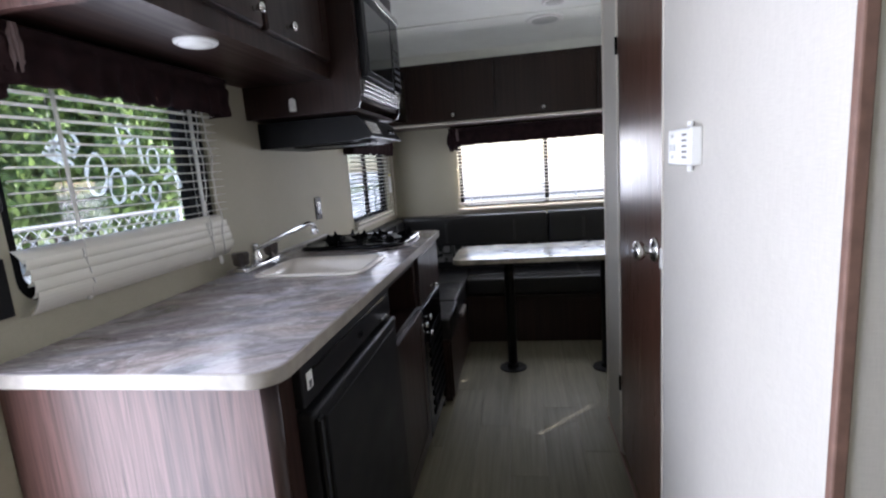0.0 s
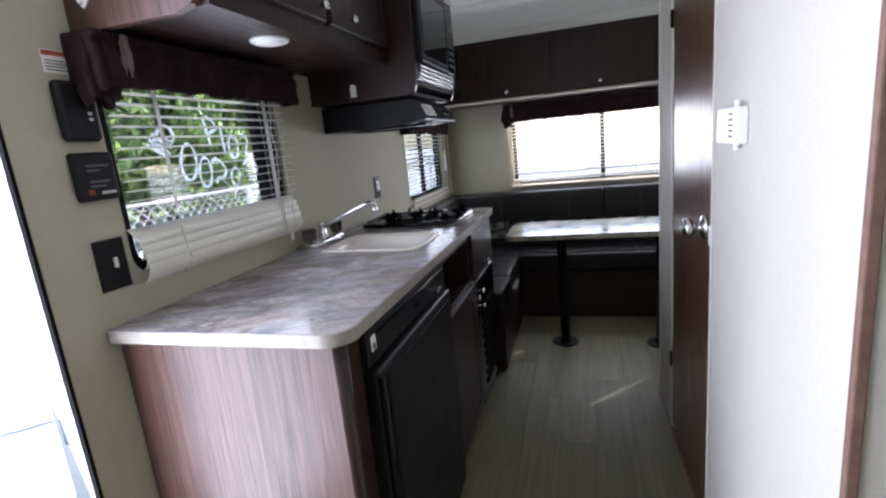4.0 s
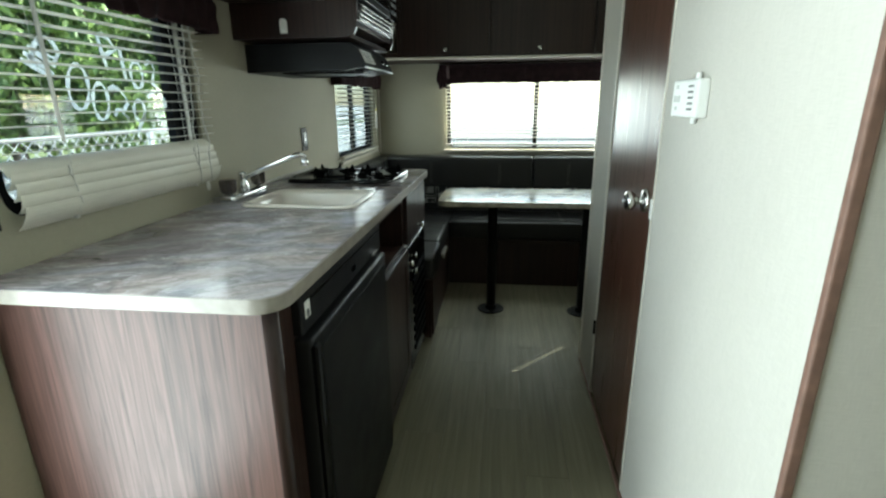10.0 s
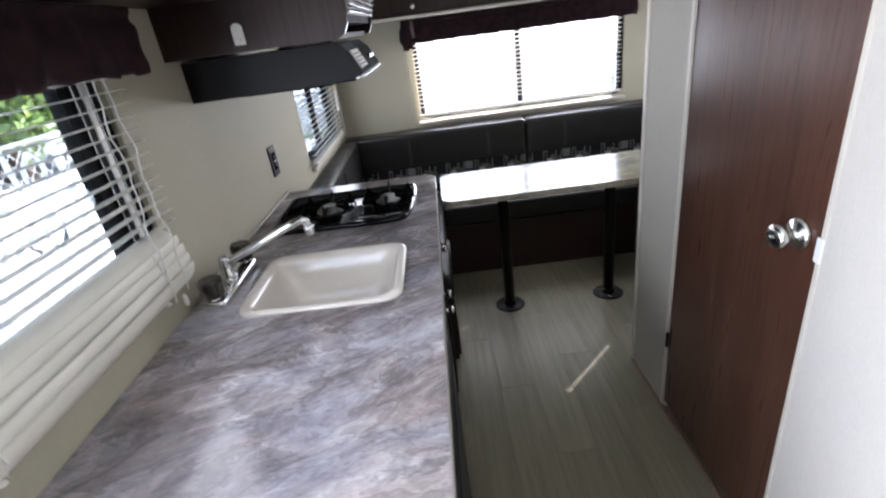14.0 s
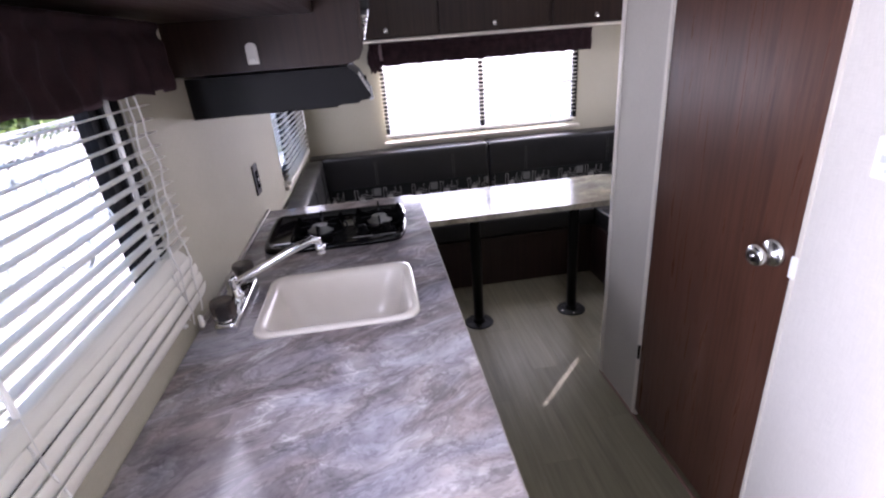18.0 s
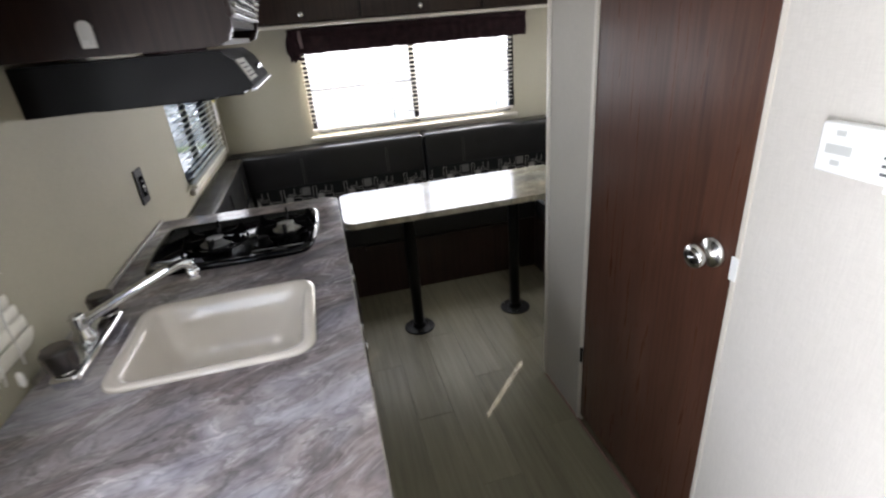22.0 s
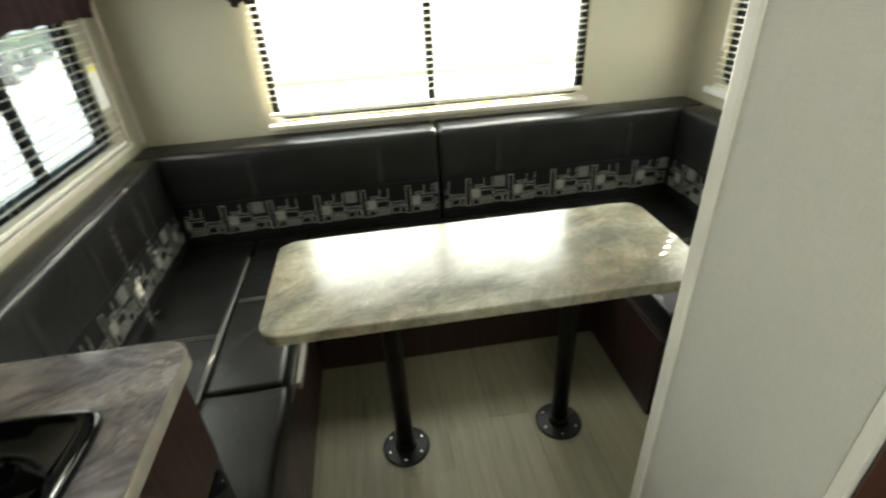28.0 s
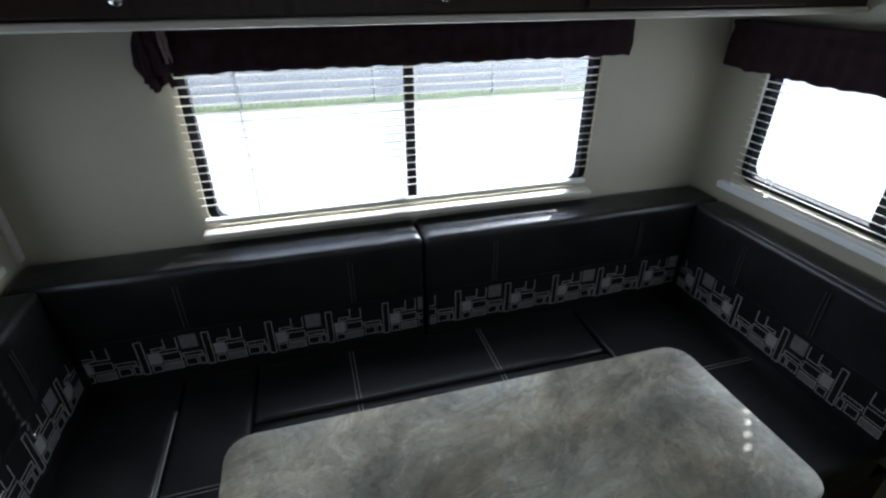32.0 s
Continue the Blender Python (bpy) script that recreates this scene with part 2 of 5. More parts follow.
def leather(name, color, rough=0.38):
    m, nt, b = nodes_of(name)
    v = coords(nt)
    vo = put(nt, "ShaderNodeTexVoronoi", Scale=260.0)
    nt.links.new(v, vo.inputs["Vector"])
    n = put(nt, "ShaderNodeTexNoise", Scale=7.0, Detail=6.0)
    nt.links.new(v, n.inputs["Vector"])
    r = ramp(nt, n.outputs["Fac"], [(0.3, [c * 0.75 for c in color]), (0.7, [c * 1.3 for c in color])])
    nt.links.new(r.outputs["Color"], b.inputs["Base Color"])
    g = ramp(nt, n.outputs["Fac"], [(0.3, [rough * 0.8] * 3), (0.7, [rough * 1.25] * 3)])
    nt.links.new(g.outputs["Color"], b.inputs["Roughness"])
    wr = put(nt, "ShaderNodeTexNoise", Scale=14.0, Detail=4.0, Distortion=1.0)
    nt.links.new(v, wr.inputs["Vector"])
    add = nt.nodes.new("ShaderNodeMath")
    nt.links.new(vo.outputs["Distance"], add.inputs[0])
    ml = nt.nodes.new("ShaderNodeMath")
    ml.operation = "MULTIPLY"
    ml.inputs[1].default_value = 6.0
    nt.links.new(wr.outputs["Fac"], ml.inputs[0])
    nt.links.new(ml.outputs[0], add.inputs[1])
    b.inputs["Specular IOR Level"].default_value = 0.36
    b.inputs["Coat Weight"].default_value, b.inputs["Coat Roughness"].default_value = 0.2, 0.26
    bump(nt, b, add.outputs[0], 0.35, 0.0012)
    return m


def vinyl_plank(name):
    """Vinyl plank, grain along y, each plank a shade of its own."""
    m, nt, b = nodes_of(name)
    v = coords(nt, (46, 2.2, 46))
    oi = nt.nodes.new("ShaderNodeObjectInfo")
    off = nt.nodes.new("ShaderNodeVectorMath")
    off.operation = "ADD"
    nt.links.new(v, off.inputs[0])
    sc = nt.nodes.new("ShaderNodeVectorMath")
    sc.operation = "SCALE"
    sc.inputs[0].default_value = (37.0, 91.0, 13.0)
    nt.links.new(oi.outputs["Random"], sc.inputs["Scale"])
    nt.links.new(sc.outputs[0], off.inputs[1])
    n = put(nt, "ShaderNodeTexNoise", Scale=1.0, Detail=7.0, Roughness=0.65, Distortion=0.5)
    nt.links.new(off.outputs[0], n.inputs["Vector"])
    b.inputs["Specular IOR Level"].default_value = 0.3
    r = ramp(nt, n.outputs["Fac"], [(0.25, (0.122, 0.110, 0.070)), (0.5, (0.162, 0.147, 0.096)), (0.75, (0.203, 0.186, 0.126))])
    hue = put(nt, "ShaderNodeHueSaturation")
    vr = nt.nodes.new("ShaderNodeMapRange")
    vr.inputs["To Min"].default_value, vr.inputs["To Max"].default_value = 0.94, 1.06
    nt.links.new(oi.outputs["Random"], vr.inputs["Value"])
    nt.links.new(vr.outputs["Result"], hue.inputs["Value"])
    nt.links.new(r.outputs["Color"], hue.inputs["Color"])
    nt.links.new(hue.outputs["Color"], b.inputs["Base Color"])
    g = ramp(nt, n.outputs["Fac"], [(0.3, [0.5] * 3), (0.7, [0.36] * 3)])
    nt.links.new(g.outputs["Color"], b.inputs["Roughness"])
    bump(nt, b, n.outputs["Fac"], 0.12, 0.0008)
    return m


def clear(name, color=(1, 1, 1), rough=0.0):
    m, nt, b = nodes_of(name)
    b.inputs["Base Color"].default_value = (*color, 1)
    b.inputs["Roughness"].default_value = rough
    b.inputs["Transmission Weight"].default_value = 1.0
    b.inputs["IOR"].default_value = 1.45
    return m


def leafy(name, dark, light):
    m, nt, b = nodes_of(name)
    gm = nt.nodes.new("ShaderNodeNewGeometry")
    r = ramp(nt, gm.outputs["Random Per Island"], [(0.0, dark), (1.0, light)])
    nt.links.new(r.outputs["Color"], b.inputs["Base Color"])
    b.inputs["Roughness"].default_value = 0.55
    b.inputs["Transmission Weight"].default_value = 0.0
    b.inputs["Subsurface Weight"].default_value = 0.0
    return m


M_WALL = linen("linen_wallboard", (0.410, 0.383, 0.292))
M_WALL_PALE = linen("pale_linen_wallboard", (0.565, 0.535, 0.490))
# the pale board again, its colour darkened for shade away from the doorway
M_WALL_SHADED = linen("shaded_linen_wallboard", (0.445, 0.418, 0.365))
M_CEIL = plain("ceiling_board", (0.83, 0.85, 0.80), 0.6, vary=0.03, grain=0.15, grain_scale=90)
M_WOOD = wood("walnut_print", (0.0125, 0.0062, 0.0052), (0.039, 0.020, 0.0155))
M_WOOD_X = wood("walnut_print_across", (0.0125, 0.0062, 0.0052), (0.039, 0.020, 0.0155), "x")
M_WOOD_Y = wood("walnut_print_along", (0.0125, 0.0062, 0.0052), (0.039, 0.020, 0.0155), "y")
M_DOOR = wood("brown_door_print", (0.046, 0.0185, 0.0115), (0.100, 0.046, 0.0295), rough=0.3, fine=70, run=2.2, wander=1.2, broad=0.7)
M_PANEL = wood("end_panel_print", (0.040, 0.018, 0.015), (0.140, 0.074, 0.062), rough=0.36, fine=75, run=2.6, wander=1.3, broad=1.2)
M_EDGE = plain("cream_edge_band", (0.290, 0.262, 0.228), 0.35, vary=0.2, scale=30)
M_TOP = stone("worktop_laminate", (1.5, 3.3, 1), radians(-22),
              [(0.33, (0.125, 0.113, 0.126)), (0.42, (0.225, 0.203, 0.216)), (0.52, (0.345, 0.310, 0.322)), (0.64, (0.50, 0.468, 0.485))], 0.16, 0.9, 0.95, 0.9, 0.42, 1.0, 0.68)
M_TABLE = stone("table_laminate", (1.3, 2.1, 1), radians(-24),
                [(0.36, (0.155, 0.146, 0.113)), (0.46, (0.285, 0.266, 0.205)), (0.53, (0.385, 0.360, 0.278)), (0.62, (0.47, 0.44, 0.345))], 0.19, 0.5, 0.95, 0.75, 0.36, 0.62, 0.5)
M_LEATHER = leather("dark_leatherette", (0.0075, 0.0071, 0.0068), 0.38)
M_PIPING = plain("grey_piping", (0.22, 0.21, 0.19), 0.5)
M_PRINT_DARK = plain("print_ground", (0.007, 0.007, 0.007), 0.6, spec=0.2)
M_PRINT = plain("print_light", (0.29, 0.28, 0.255), 0.6, vary=0.15, scale=60)
M_PRINT_GREY = plain("print_grey", (0.14, 0.135, 0.125), 0.6, vary=0.2, scale=60)
M_BLACK = plain("black_plastic", (0.007, 0.007, 0.008), 0.42, grain=0.2, grain_scale=320, spec=0.24)
M_HOOD = plain("black_enamel", (0.0055, 0.0055, 0.0065), 0.40, grain=0.1, grain_scale=240, spec=0.17)
M_GLOSS = plain("gloss_black_enamel", (0.003, 0.003, 0.004), 0.07, grain=0.0, spec=0.22)
M_IRON = plain("cast_iron", (0.0022, 0.0022, 0.0022), 0.6, grain=0.1, spec=0.04)
M_KNOB = plain("black_bakelite", (0.005, 0.005, 0.005), 0.35, grain=0.0, spec=0.15)
M_CHROME = plain("chrome", (0.75, 0.76, 0.78), 0.09, 1.0, vary=0.04, grain=0.0)
M_STEEL = plain("brushed_nickel", (0.60, 0.59, 0.57), 0.24, 1.0, vary=0.05, grain=0.05)
# near-black steel: colour stands in for shade inside the drain
M_BASKET = plain("shaded_drain_steel", (0.035, 0.032, 0.030), 0.45, 0.6)
M_BURNER = plain("cast_aluminium", (0.42, 0.42, 0.41), 0.36, 1.0, vary=0.12, grain=0.15)
M_SINK = plain("bisque_acrylic", (0.735, 0.685, 0.62), 0.16, vary=0.03, grain=0.0, coat=0.4)
M_SLAT = plain("cream_slat_enamel", (0.76, 0.735, 0.65), 0.36, vary=0.04, grain=0.0)
M_CORD = plain("white_cord", (0.75, 0.74, 0.70), 0.7)
M_FABRIC = plain("brown_valance_cloth", (0.024, 0.0130, 0.0142), 0.9, vary=0.35, scale=26, grain=0.6, grain_scale=420, spec=0.1)
M_LINING = plain("valance_lining", (0.16, 0.11, 0.105), 0.85, vary=0.2, scale=30, grain=0.4, grain_scale=400)
M_WHITE = plain("white_plastic", (0.78, 0.78, 0.76), 0.4, vary=0.04)
M_GREY = plain("grey_ink", (0.09, 0.09, 0.095), 0.6)
M_LCD = plain("pale_grey_plastic", (0.50, 0.51, 0.49), 0.4, vary=0.05)
M_RED = plain("red_ink", (0.22, 0.02, 0.015), 0.6)
M_ORANGE = plain("brick_red_ink", (0.36, 0.06, 0.035), 0.6)
M_YELLOW = plain("yellow_ink", (0.66, 0.58, 0.10), 0.6)
M_PAPER = plain("paper_label", (0.72, 0.71, 0.68), 0.65, vary=0.05)
M_JAMB = plain("matt_black_rubber", (0.006, 0.006, 0.007), 0.85, spec=0.08)
M_STITCH = plain("grey_stitching", (0.05, 0.049, 0.046), 0.55)
M_FRAME = plain("black_window_frame", (0.006, 0.006, 0.007), 0.6, spec=0.1)
M_GLASS = clear("window_glass", (0.96, 0.98, 0.98))
M_DARKGLASS = plain("oven_glass", (0.010, 0.011, 0.012), 0.05, grain=0.0)
M_FARGLASS = plain("sky_reflecting_glass", (0.24, 0.28, 0.33), 0.1, grain=0.0)
M_SMOKE = clear("smoked_acrylic", (0.11, 0.09, 0.085), 0.05)
M_GALV = plain("weathered_galvanised_steel", (0.15, 0.16, 0.17), 0.6, vary=0.2)
M_LENS = plain("lamp_lens", (0.80, 0.80, 0.77), 0.3, vary=0.02)
M_LENS_OFF = plain("frosted_unlit_lens", (0.47, 0.48, 0.45), 0.35, vary=0.04)
M_TINT = clear("tinted_window_glass", (0.46, 0.51, 0.55))
M_PAINT, nt, b = nodes_of("white_glass_paint")
b.inputs["Base Color"].default_value, b.inputs["Roughness"].default_value = (0.93, 0.94, 0.93, 1), 0.7
thin = put(nt, "ShaderNodeBsdfTranslucent", Color=(0.93, 0.94, 0.93, 1))
both = nt.nodes.new("ShaderNodeMixShader")
both.inputs[0].default_value = 0.8
nt.links.new(b.outputs[0], both.inputs[1])
nt.links.new(thin.outputs[0], both.inputs[2])
nt.links.new(both.outputs[0], nt.nodes["Material Output"].inputs["Surface"])
M_METALGREY = plain("galvanised", (0.50, 0.52, 0.54), 0.45, 0.8)
M_SIDING = plain("white_siding", (0.86, 0.87, 0.86), 0.5, vary=0.04)
M_GRAVEL = plain("pale_gravel", (0.66, 0.64, 0.59), 0.9, vary=0.3, scale=1.6, grain=0.8, grain_scale=30)
M_ROAD = plain("worn_asphalt", (0.20, 0.20, 0.195), 0.9, vary=0.2, scale=1.2, grain=0.6, grain_scale=40)
M_GRASS = plain("dry_grass", (0.16, 0.20, 0.07), 0.9, vary=0.4, scale=3.0)
M_BARK = plain("bark", (0.10, 0.075, 0.055), 0.9, vary=0.4, scale=12, grain=0.8, grain_scale=40)
M_LEAF = leafy("leaves", (0.040, 0.085, 0.016), (0.19, 0.28, 0.06))
M_PLANK = vinyl_plank("vinyl_planks")
M_SUBFLOOR = plain("floor_seam", (0.13, 0.115, 0.09), 0.8)
M_TRIM = plain("wrapped_trim", (0.58, 0.54, 0.47), 0.45, vary=0.06)
M_WOODTRIM = plain("pinkish_wood_trim", (0.1860, 0.1054, 0.0806), 0.5, vary=0.2, scale=40)

# ---- mesh helpers ----
ORIGIN = {}


def thing(name, at, label, category, group="", kind=""):
    ob = new(name)
    ob.location = at
    ORIGIN[ob.name] = Vector(at)
    return tagged(ob, label, category, group, kind)


def setting(name, at, label, category=""):
    return thing(name, at, label, category, kind="structure")


def part(name, bm, material, parent=None, label="", smooth=False, kind=""):
    """Links a bmesh, drawn in the place's own coordinates, as one mesh under a thing or a part."""
    me = bpy.data.meshes.new(name)
    o = ORIGIN[parent.name] if parent else Vector((0, 0, 0))
    bmesh.ops.translate(bm, verts=bm.verts, vec=-o)
    bmesh.ops.recalc_face_normals(bm, faces=bm.faces)
    if smooth:
        for f in bm.faces:
            f.smooth = True
    bm.to_mesh(me)
    bm.free()
    me.materials.append(material)
    ob = new(name, me)
    if parent:
        ob.parent = parent
        ORIGIN[ob.name] = o
    return tagged(ob, label, kind=kind)


def box(x0, x1, y0, y1, z0, z1, bevel=0.0, segments=2, bm=None):
    bm2 = bmesh.new()
    bmesh.ops.create_cube(bm2, size=1.0)
    for v in bm2.verts:
        v.co = Vector(((x0 + x1) / 2 + v.co.x * (x1 - x0), (y0 + y1) / 2 + v.co.y * (y1 - y0), (z0 + z1) / 2 + v.co.z * (z1 - z0)))
    if bevel:
        bmesh.ops.bevel(bm2, geom=list(bm2.edges), offset=bevel, segments=segments, affect="EDGES", profile=0.5)
    return merge(bm, bm2) if bm else bm2


def merge(a, b):
    me = bpy.data.meshes.new("tmp")
    b.to_mesh(me)
    b.free()
    a.from_mesh(me)
    bpy.data.meshes.remove(me)
    return a


def rod(p, q, r0, r1=None, sides=12, bm=None):
    """A round bar from p to q."""
    r1 = r0 if r1 is None else r1
    p, q = Vector(p), Vector(q)
    bm2 = bmesh.new()
    m = Matrix.Translation((p + q) / 2) @ (q - p).to_track_quat("Z", "Y").to_matrix().to_4x4()
    bmesh.ops.create_cone(bm2, cap_ends=True, segments=sides, radius1=r0, radius2=r1, depth=(q - p).length, matrix=m)
    return merge(bm, bm2) if bm else bm2


def turned(profile, at, axis=(0, 0, 1), sides=24, bm=None):
    """A turned shape: (radius, height) pairs about an axis from a foot."""
    bm2 = bmesh.new()
    rings = []
    for r, h in profile:
        rings.append([bm2.verts.new((r * math.cos(6.28318 * i / sides), r * math.sin(6.28318 * i / sides), h)) for i in range(sides)])
    for a, b in zip(rings, rings[1:]):
        for i in range(sides):
            bm2.faces.new((a[i], a[(i + 1) % sides], b[(i + 1) % sides], b[i]))
    bm2.faces.new(rings[0][::-1])
    bm2.faces.new(rings[-1])
    m = Matrix.Translation(at) @ Vector(axis).to_track_quat("Z", "Y").to_matrix().to_4x4()
    bmesh.ops.transform(bm2, matrix=m, verts=bm2.verts)
    return merge(bm, bm2) if bm else bm2


def tube(points, radius, sides=8, bm=None):
    """A bent round bar through points."""
    pts = [Vector(p) for p in points]
    bm2 = bmesh.new()
    rings = []
    ref = None
    for i, p in enumerate(pts):
        way = (pts[min(i + 1, len(pts) - 1)] - pts[max(i - 1, 0)]).normalized()
        if ref is None:
            ref = way.orthogonal().normalized()
        u = (ref - way * ref.dot(way)).normalized()
        ref = u
        w = way.cross(u)
        rings.append([bm2.verts.new(p + radius * (math.cos(6.28318 * k / sides) * u + math.sin(6.28318 * k / sides) * w)) for k in range(sides)])
    for a, b in zip(rings, rings[1:]):
        for k in range(sides):
            bm2.faces.new((a[k], a[(k + 1) % sides], b[(k + 1) % sides], b[k]))
    bm2.faces.new(rings[0][::-1])
    bm2.faces.new(rings[-1])
    return merge(bm, bm2) if bm else bm2


def rounded(u0, u1, v0, v1, r, steps=6):
    """Outline of a rectangle with round corners; r is one radius or four (from low-low, anticlockwise)."""
    rs = r if isinstance(r, (list, tuple)) else [r] * 4
    pts = []
    for (cu, cv, a0), q in zip(((u0, v0, 180), (u1, v0, 270), (u1, v1, 0), (u0, v1, 90)), rs):
        if q <= 0:
            pts.append((cu, cv))
            continue
        mu, mv = cu + (q if cu == u0 else -q), cv + (q if cv == v0 else -q)
        for k in range(steps + 1):
            a = radians(a0 + 90 * k / steps)
            pts.append((mu + q * math.cos(a), mv + q * math.sin(a)))
    return pts


def slab(axis, lo, hi, outer, holes=(), bm=None):
    """A flat board with holes; axis is the one it is thin along, outlines run in the two others (x,y / x,z / y,z)."""
    bm2 = bmesh.new()

    def spot(u, v, w):
        return {"z": (u, v, w), "y": (u, w, v), "x": (w, u, v)}[axis]
    edges = []
    for ring in (outer, *holes):
        vs = [bm2.verts.new(spot(u, v, lo)) for u, v in ring]
        edges += [bm2.edges.new((vs[i], vs[(i + 1) % len(vs)])) for i in range(len(vs))]
    filled = bmesh.ops.triangle_fill(bm2, use_beauty=True, use_dissolve=False, edges=edges)
    faces = [g for g in filled["geom"] if isinstance(g, bmesh.types.BMFace)]
    out = bmesh.ops.extrude_face_region(bm2, geom=faces)
    vs = [g for g in out["geom"] if isinstance(g, bmesh.types.BMVert)]
    step = Vector(spot(0, 0, hi - lo))
    bmesh.ops.translate(bm2, verts=vs, vec=step)
    return merge(bm, bm2) if bm else bm2


def rect(u0, u1, v0, v1):
    return [(u0, v0), (u1, v0), (u1, v1), (u0, v1)]


def ring_frame(axis, lo, hi, u0, u1, v0, v1, width, r=0.05):
    return slab(axis, lo, hi, rounded(u0, u1, v0, v1, r), [rounded(u0 + width, u1 - width, v0 + width, v1 - width, max(0.005, r - width * 0.6))])


def cushion(x0, x1, y0, y1, z0, z1, r, puff=0.006, cuts=7):
    """A soft block with rounded edges and faintly swollen, uneven faces."""
    bm = bmesh.new()
    bmesh.ops.create_cube(bm, size=1.0)
    for v in bm.verts:
        v.co = Vector(((x0 + x1) / 2 + v.co.x * (x1 - x0), (y0 + y1) / 2 + v.co.y * (y1 - y0), (z0 + z1) / 2 + v.co.z * (z1 - z0)))
    bmesh.ops.bevel(bm, geom=list(bm.edges), offset=r, segments=3, affect="EDGES", profile=0.6)
    bmesh.ops.subdivide_edges(bm, edges=[e for e in bm.edges if e.calc_length() > 0.12], cuts=cuts, use_grid_fill=True)
    c = Vector(((x0 + x1) / 2, (y0 + y1) / 2, (z0 + z1) / 2))
    for v in bm.verts:
        d = v.co - c
        v.co += d.normalized() * (noise.noise(v.co * 6.0) * puff)
    return bm


# ---- structure ----
floor = setting("floor", (0, 0, 0), "vinyl plank floor in pale greyish oak")
part("floor_base", box(-0.05, WX + 0.05, FY, BY + 0.05, -0.06, -0.004), M_SUBFLOOR, floor)

DOOR = (-0.52, 0.235, 0.03, 1.82)               # entry opening: y, z
WIN_A = (0.446, 1.118, 1.010, 1.51)                # worktop window: y, z
WIN_B = (2.418, 3.19, 0.915, 1.42)               # bench window on the same wall
WIN_C = (0.525, 1.84, 0.895, 1.42)             # back window: x, z
WIN_D = (2.36, 3.19, 0.935, 1.42)              # window over the short bench: y, z

wall_left = setting("wall_left", (0, 0, 0), "beige linen-textured wallboard with door and two windows")
part("wallboard", slab("x", -0.045, 0.0, rect(FY, BY, -0.05, CEIL + 0.05),
                       [rounded(*DOOR, [0.02, 0.02, 0.09, 0.09]), rounded(*WIN_A, 0.05), rounded(*WIN_B, 0.05)]), M_WALL, wall_left)
wall_back = setting("wall_back", (0, BY, 0), "beige linen-textured wallboard around the wide back window")
part("wallboard", slab("y", BY, BY + 0.045, rect(-0.045, WX + 0.045, -0.05, CEIL + 0.05), [rounded(*WIN_C, 0.05)]), M_WALL, wall_back)
wall_right = setting("wall_right", (WX, 0, 0), "beige linen-textured wallboard beside the short bench")
part("wallboard", slab("x", WX, WX + 0.045, rect(FY, BY, -0.05, CEIL + 0.05), [rounded(*WIN_D, 0.05)]), M_WALL, wall_right)
wall_front = setting("wall_front", (0, FY, 0), "plain beige wallboard closing the sleeping end")
part("wallboard", box(-0.045, WX + 0.045, FY - 0.045, FY, -0.05, CEIL + 0.05), M_WALL, wall_front)
ceiling = setting("ceiling", (0, 0, CEIL), "smooth off-white ceiling board curving down at the back")
bm = box(-0.045, WX + 0.045, FY - 0.045, 2.66, CEIL, CEIL + 0.04)
prev = None
for k in range(9):
    a = k / 8
    y, z = 2.66 + 0.31 * a, CEIL - 0.030 * a * a
    ring = [bm.verts.new(p) for p in ((0, y, z), (WX, y, z), (WX, y, z + 0.04), (0, y, z + 0.04))]
    if prev:
        for i in range(4):
            bm.faces.new((prev[i], prev[(i + 1) % 4], ring[(i + 1) % 4], ring[i]))
    prev = ring
box(0, WX, 2.385, 2.41, CEIL - 0.004, CEIL + 0.001, bm=bm)
box(0, WX, 2.97, BY + 0.05, CEIL - 0.02, CEIL + 0.05, bm=bm)
part("ceiling_board", bm, M_CEIL, ceiling)

PDOOR = (0.992, 1.562, 0.035, 1.83)
wall_bath = setting("wall_partition", (AISLE, 0, 0), "pale linen wallboard partition of the washroom")
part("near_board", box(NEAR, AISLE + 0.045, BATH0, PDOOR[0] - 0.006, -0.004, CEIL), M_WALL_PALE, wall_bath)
# same board as the near one; its shade is put into the colour
part("far_board", box(AISLE, AISLE + 0.045, PDOOR[1] + 0.006, BATH1, -0.004, CEIL), M_WALL_SHADED, wall_bath)
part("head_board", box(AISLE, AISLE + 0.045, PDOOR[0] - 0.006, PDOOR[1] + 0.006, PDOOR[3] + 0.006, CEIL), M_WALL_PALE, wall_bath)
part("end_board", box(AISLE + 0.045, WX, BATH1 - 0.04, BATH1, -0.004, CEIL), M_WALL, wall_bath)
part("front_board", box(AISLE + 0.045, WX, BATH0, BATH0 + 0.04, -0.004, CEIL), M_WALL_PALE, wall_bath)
part("corner_trim", box(NEAR - 0.003, NEAR + 0.014, BATH0 - 0.004, BATH0 + 0.010, 0, CEIL - 0.001, 0.003), M_WOODTRIM, wall_bath, "pinkish brown corner strip")
part("corner_trim", box(AISLE - 0.005, AISLE + 0.02, BATH1 - 0.02, BATH1 + 0.005, 0, CEIL - 0.001, 0.004), M_TRIM, wall_bath)
part("jamb_trim", box(AISLE - 0.003, AISLE + 0.02, PDOOR[1] + 0.003, PDOOR[1] + 0.018, 0, PDOOR[3] + 0.02, 0.001), M_TRIM, wall_bath)
part("jamb_trim", box(NEAR - 0.003, NEAR + 0.02, PDOOR[0] - 0.014, PDOOR[0] - 0.003, 0, PDOOR[3] + 0.02, 0.001), M_TRIM, wall_bath)
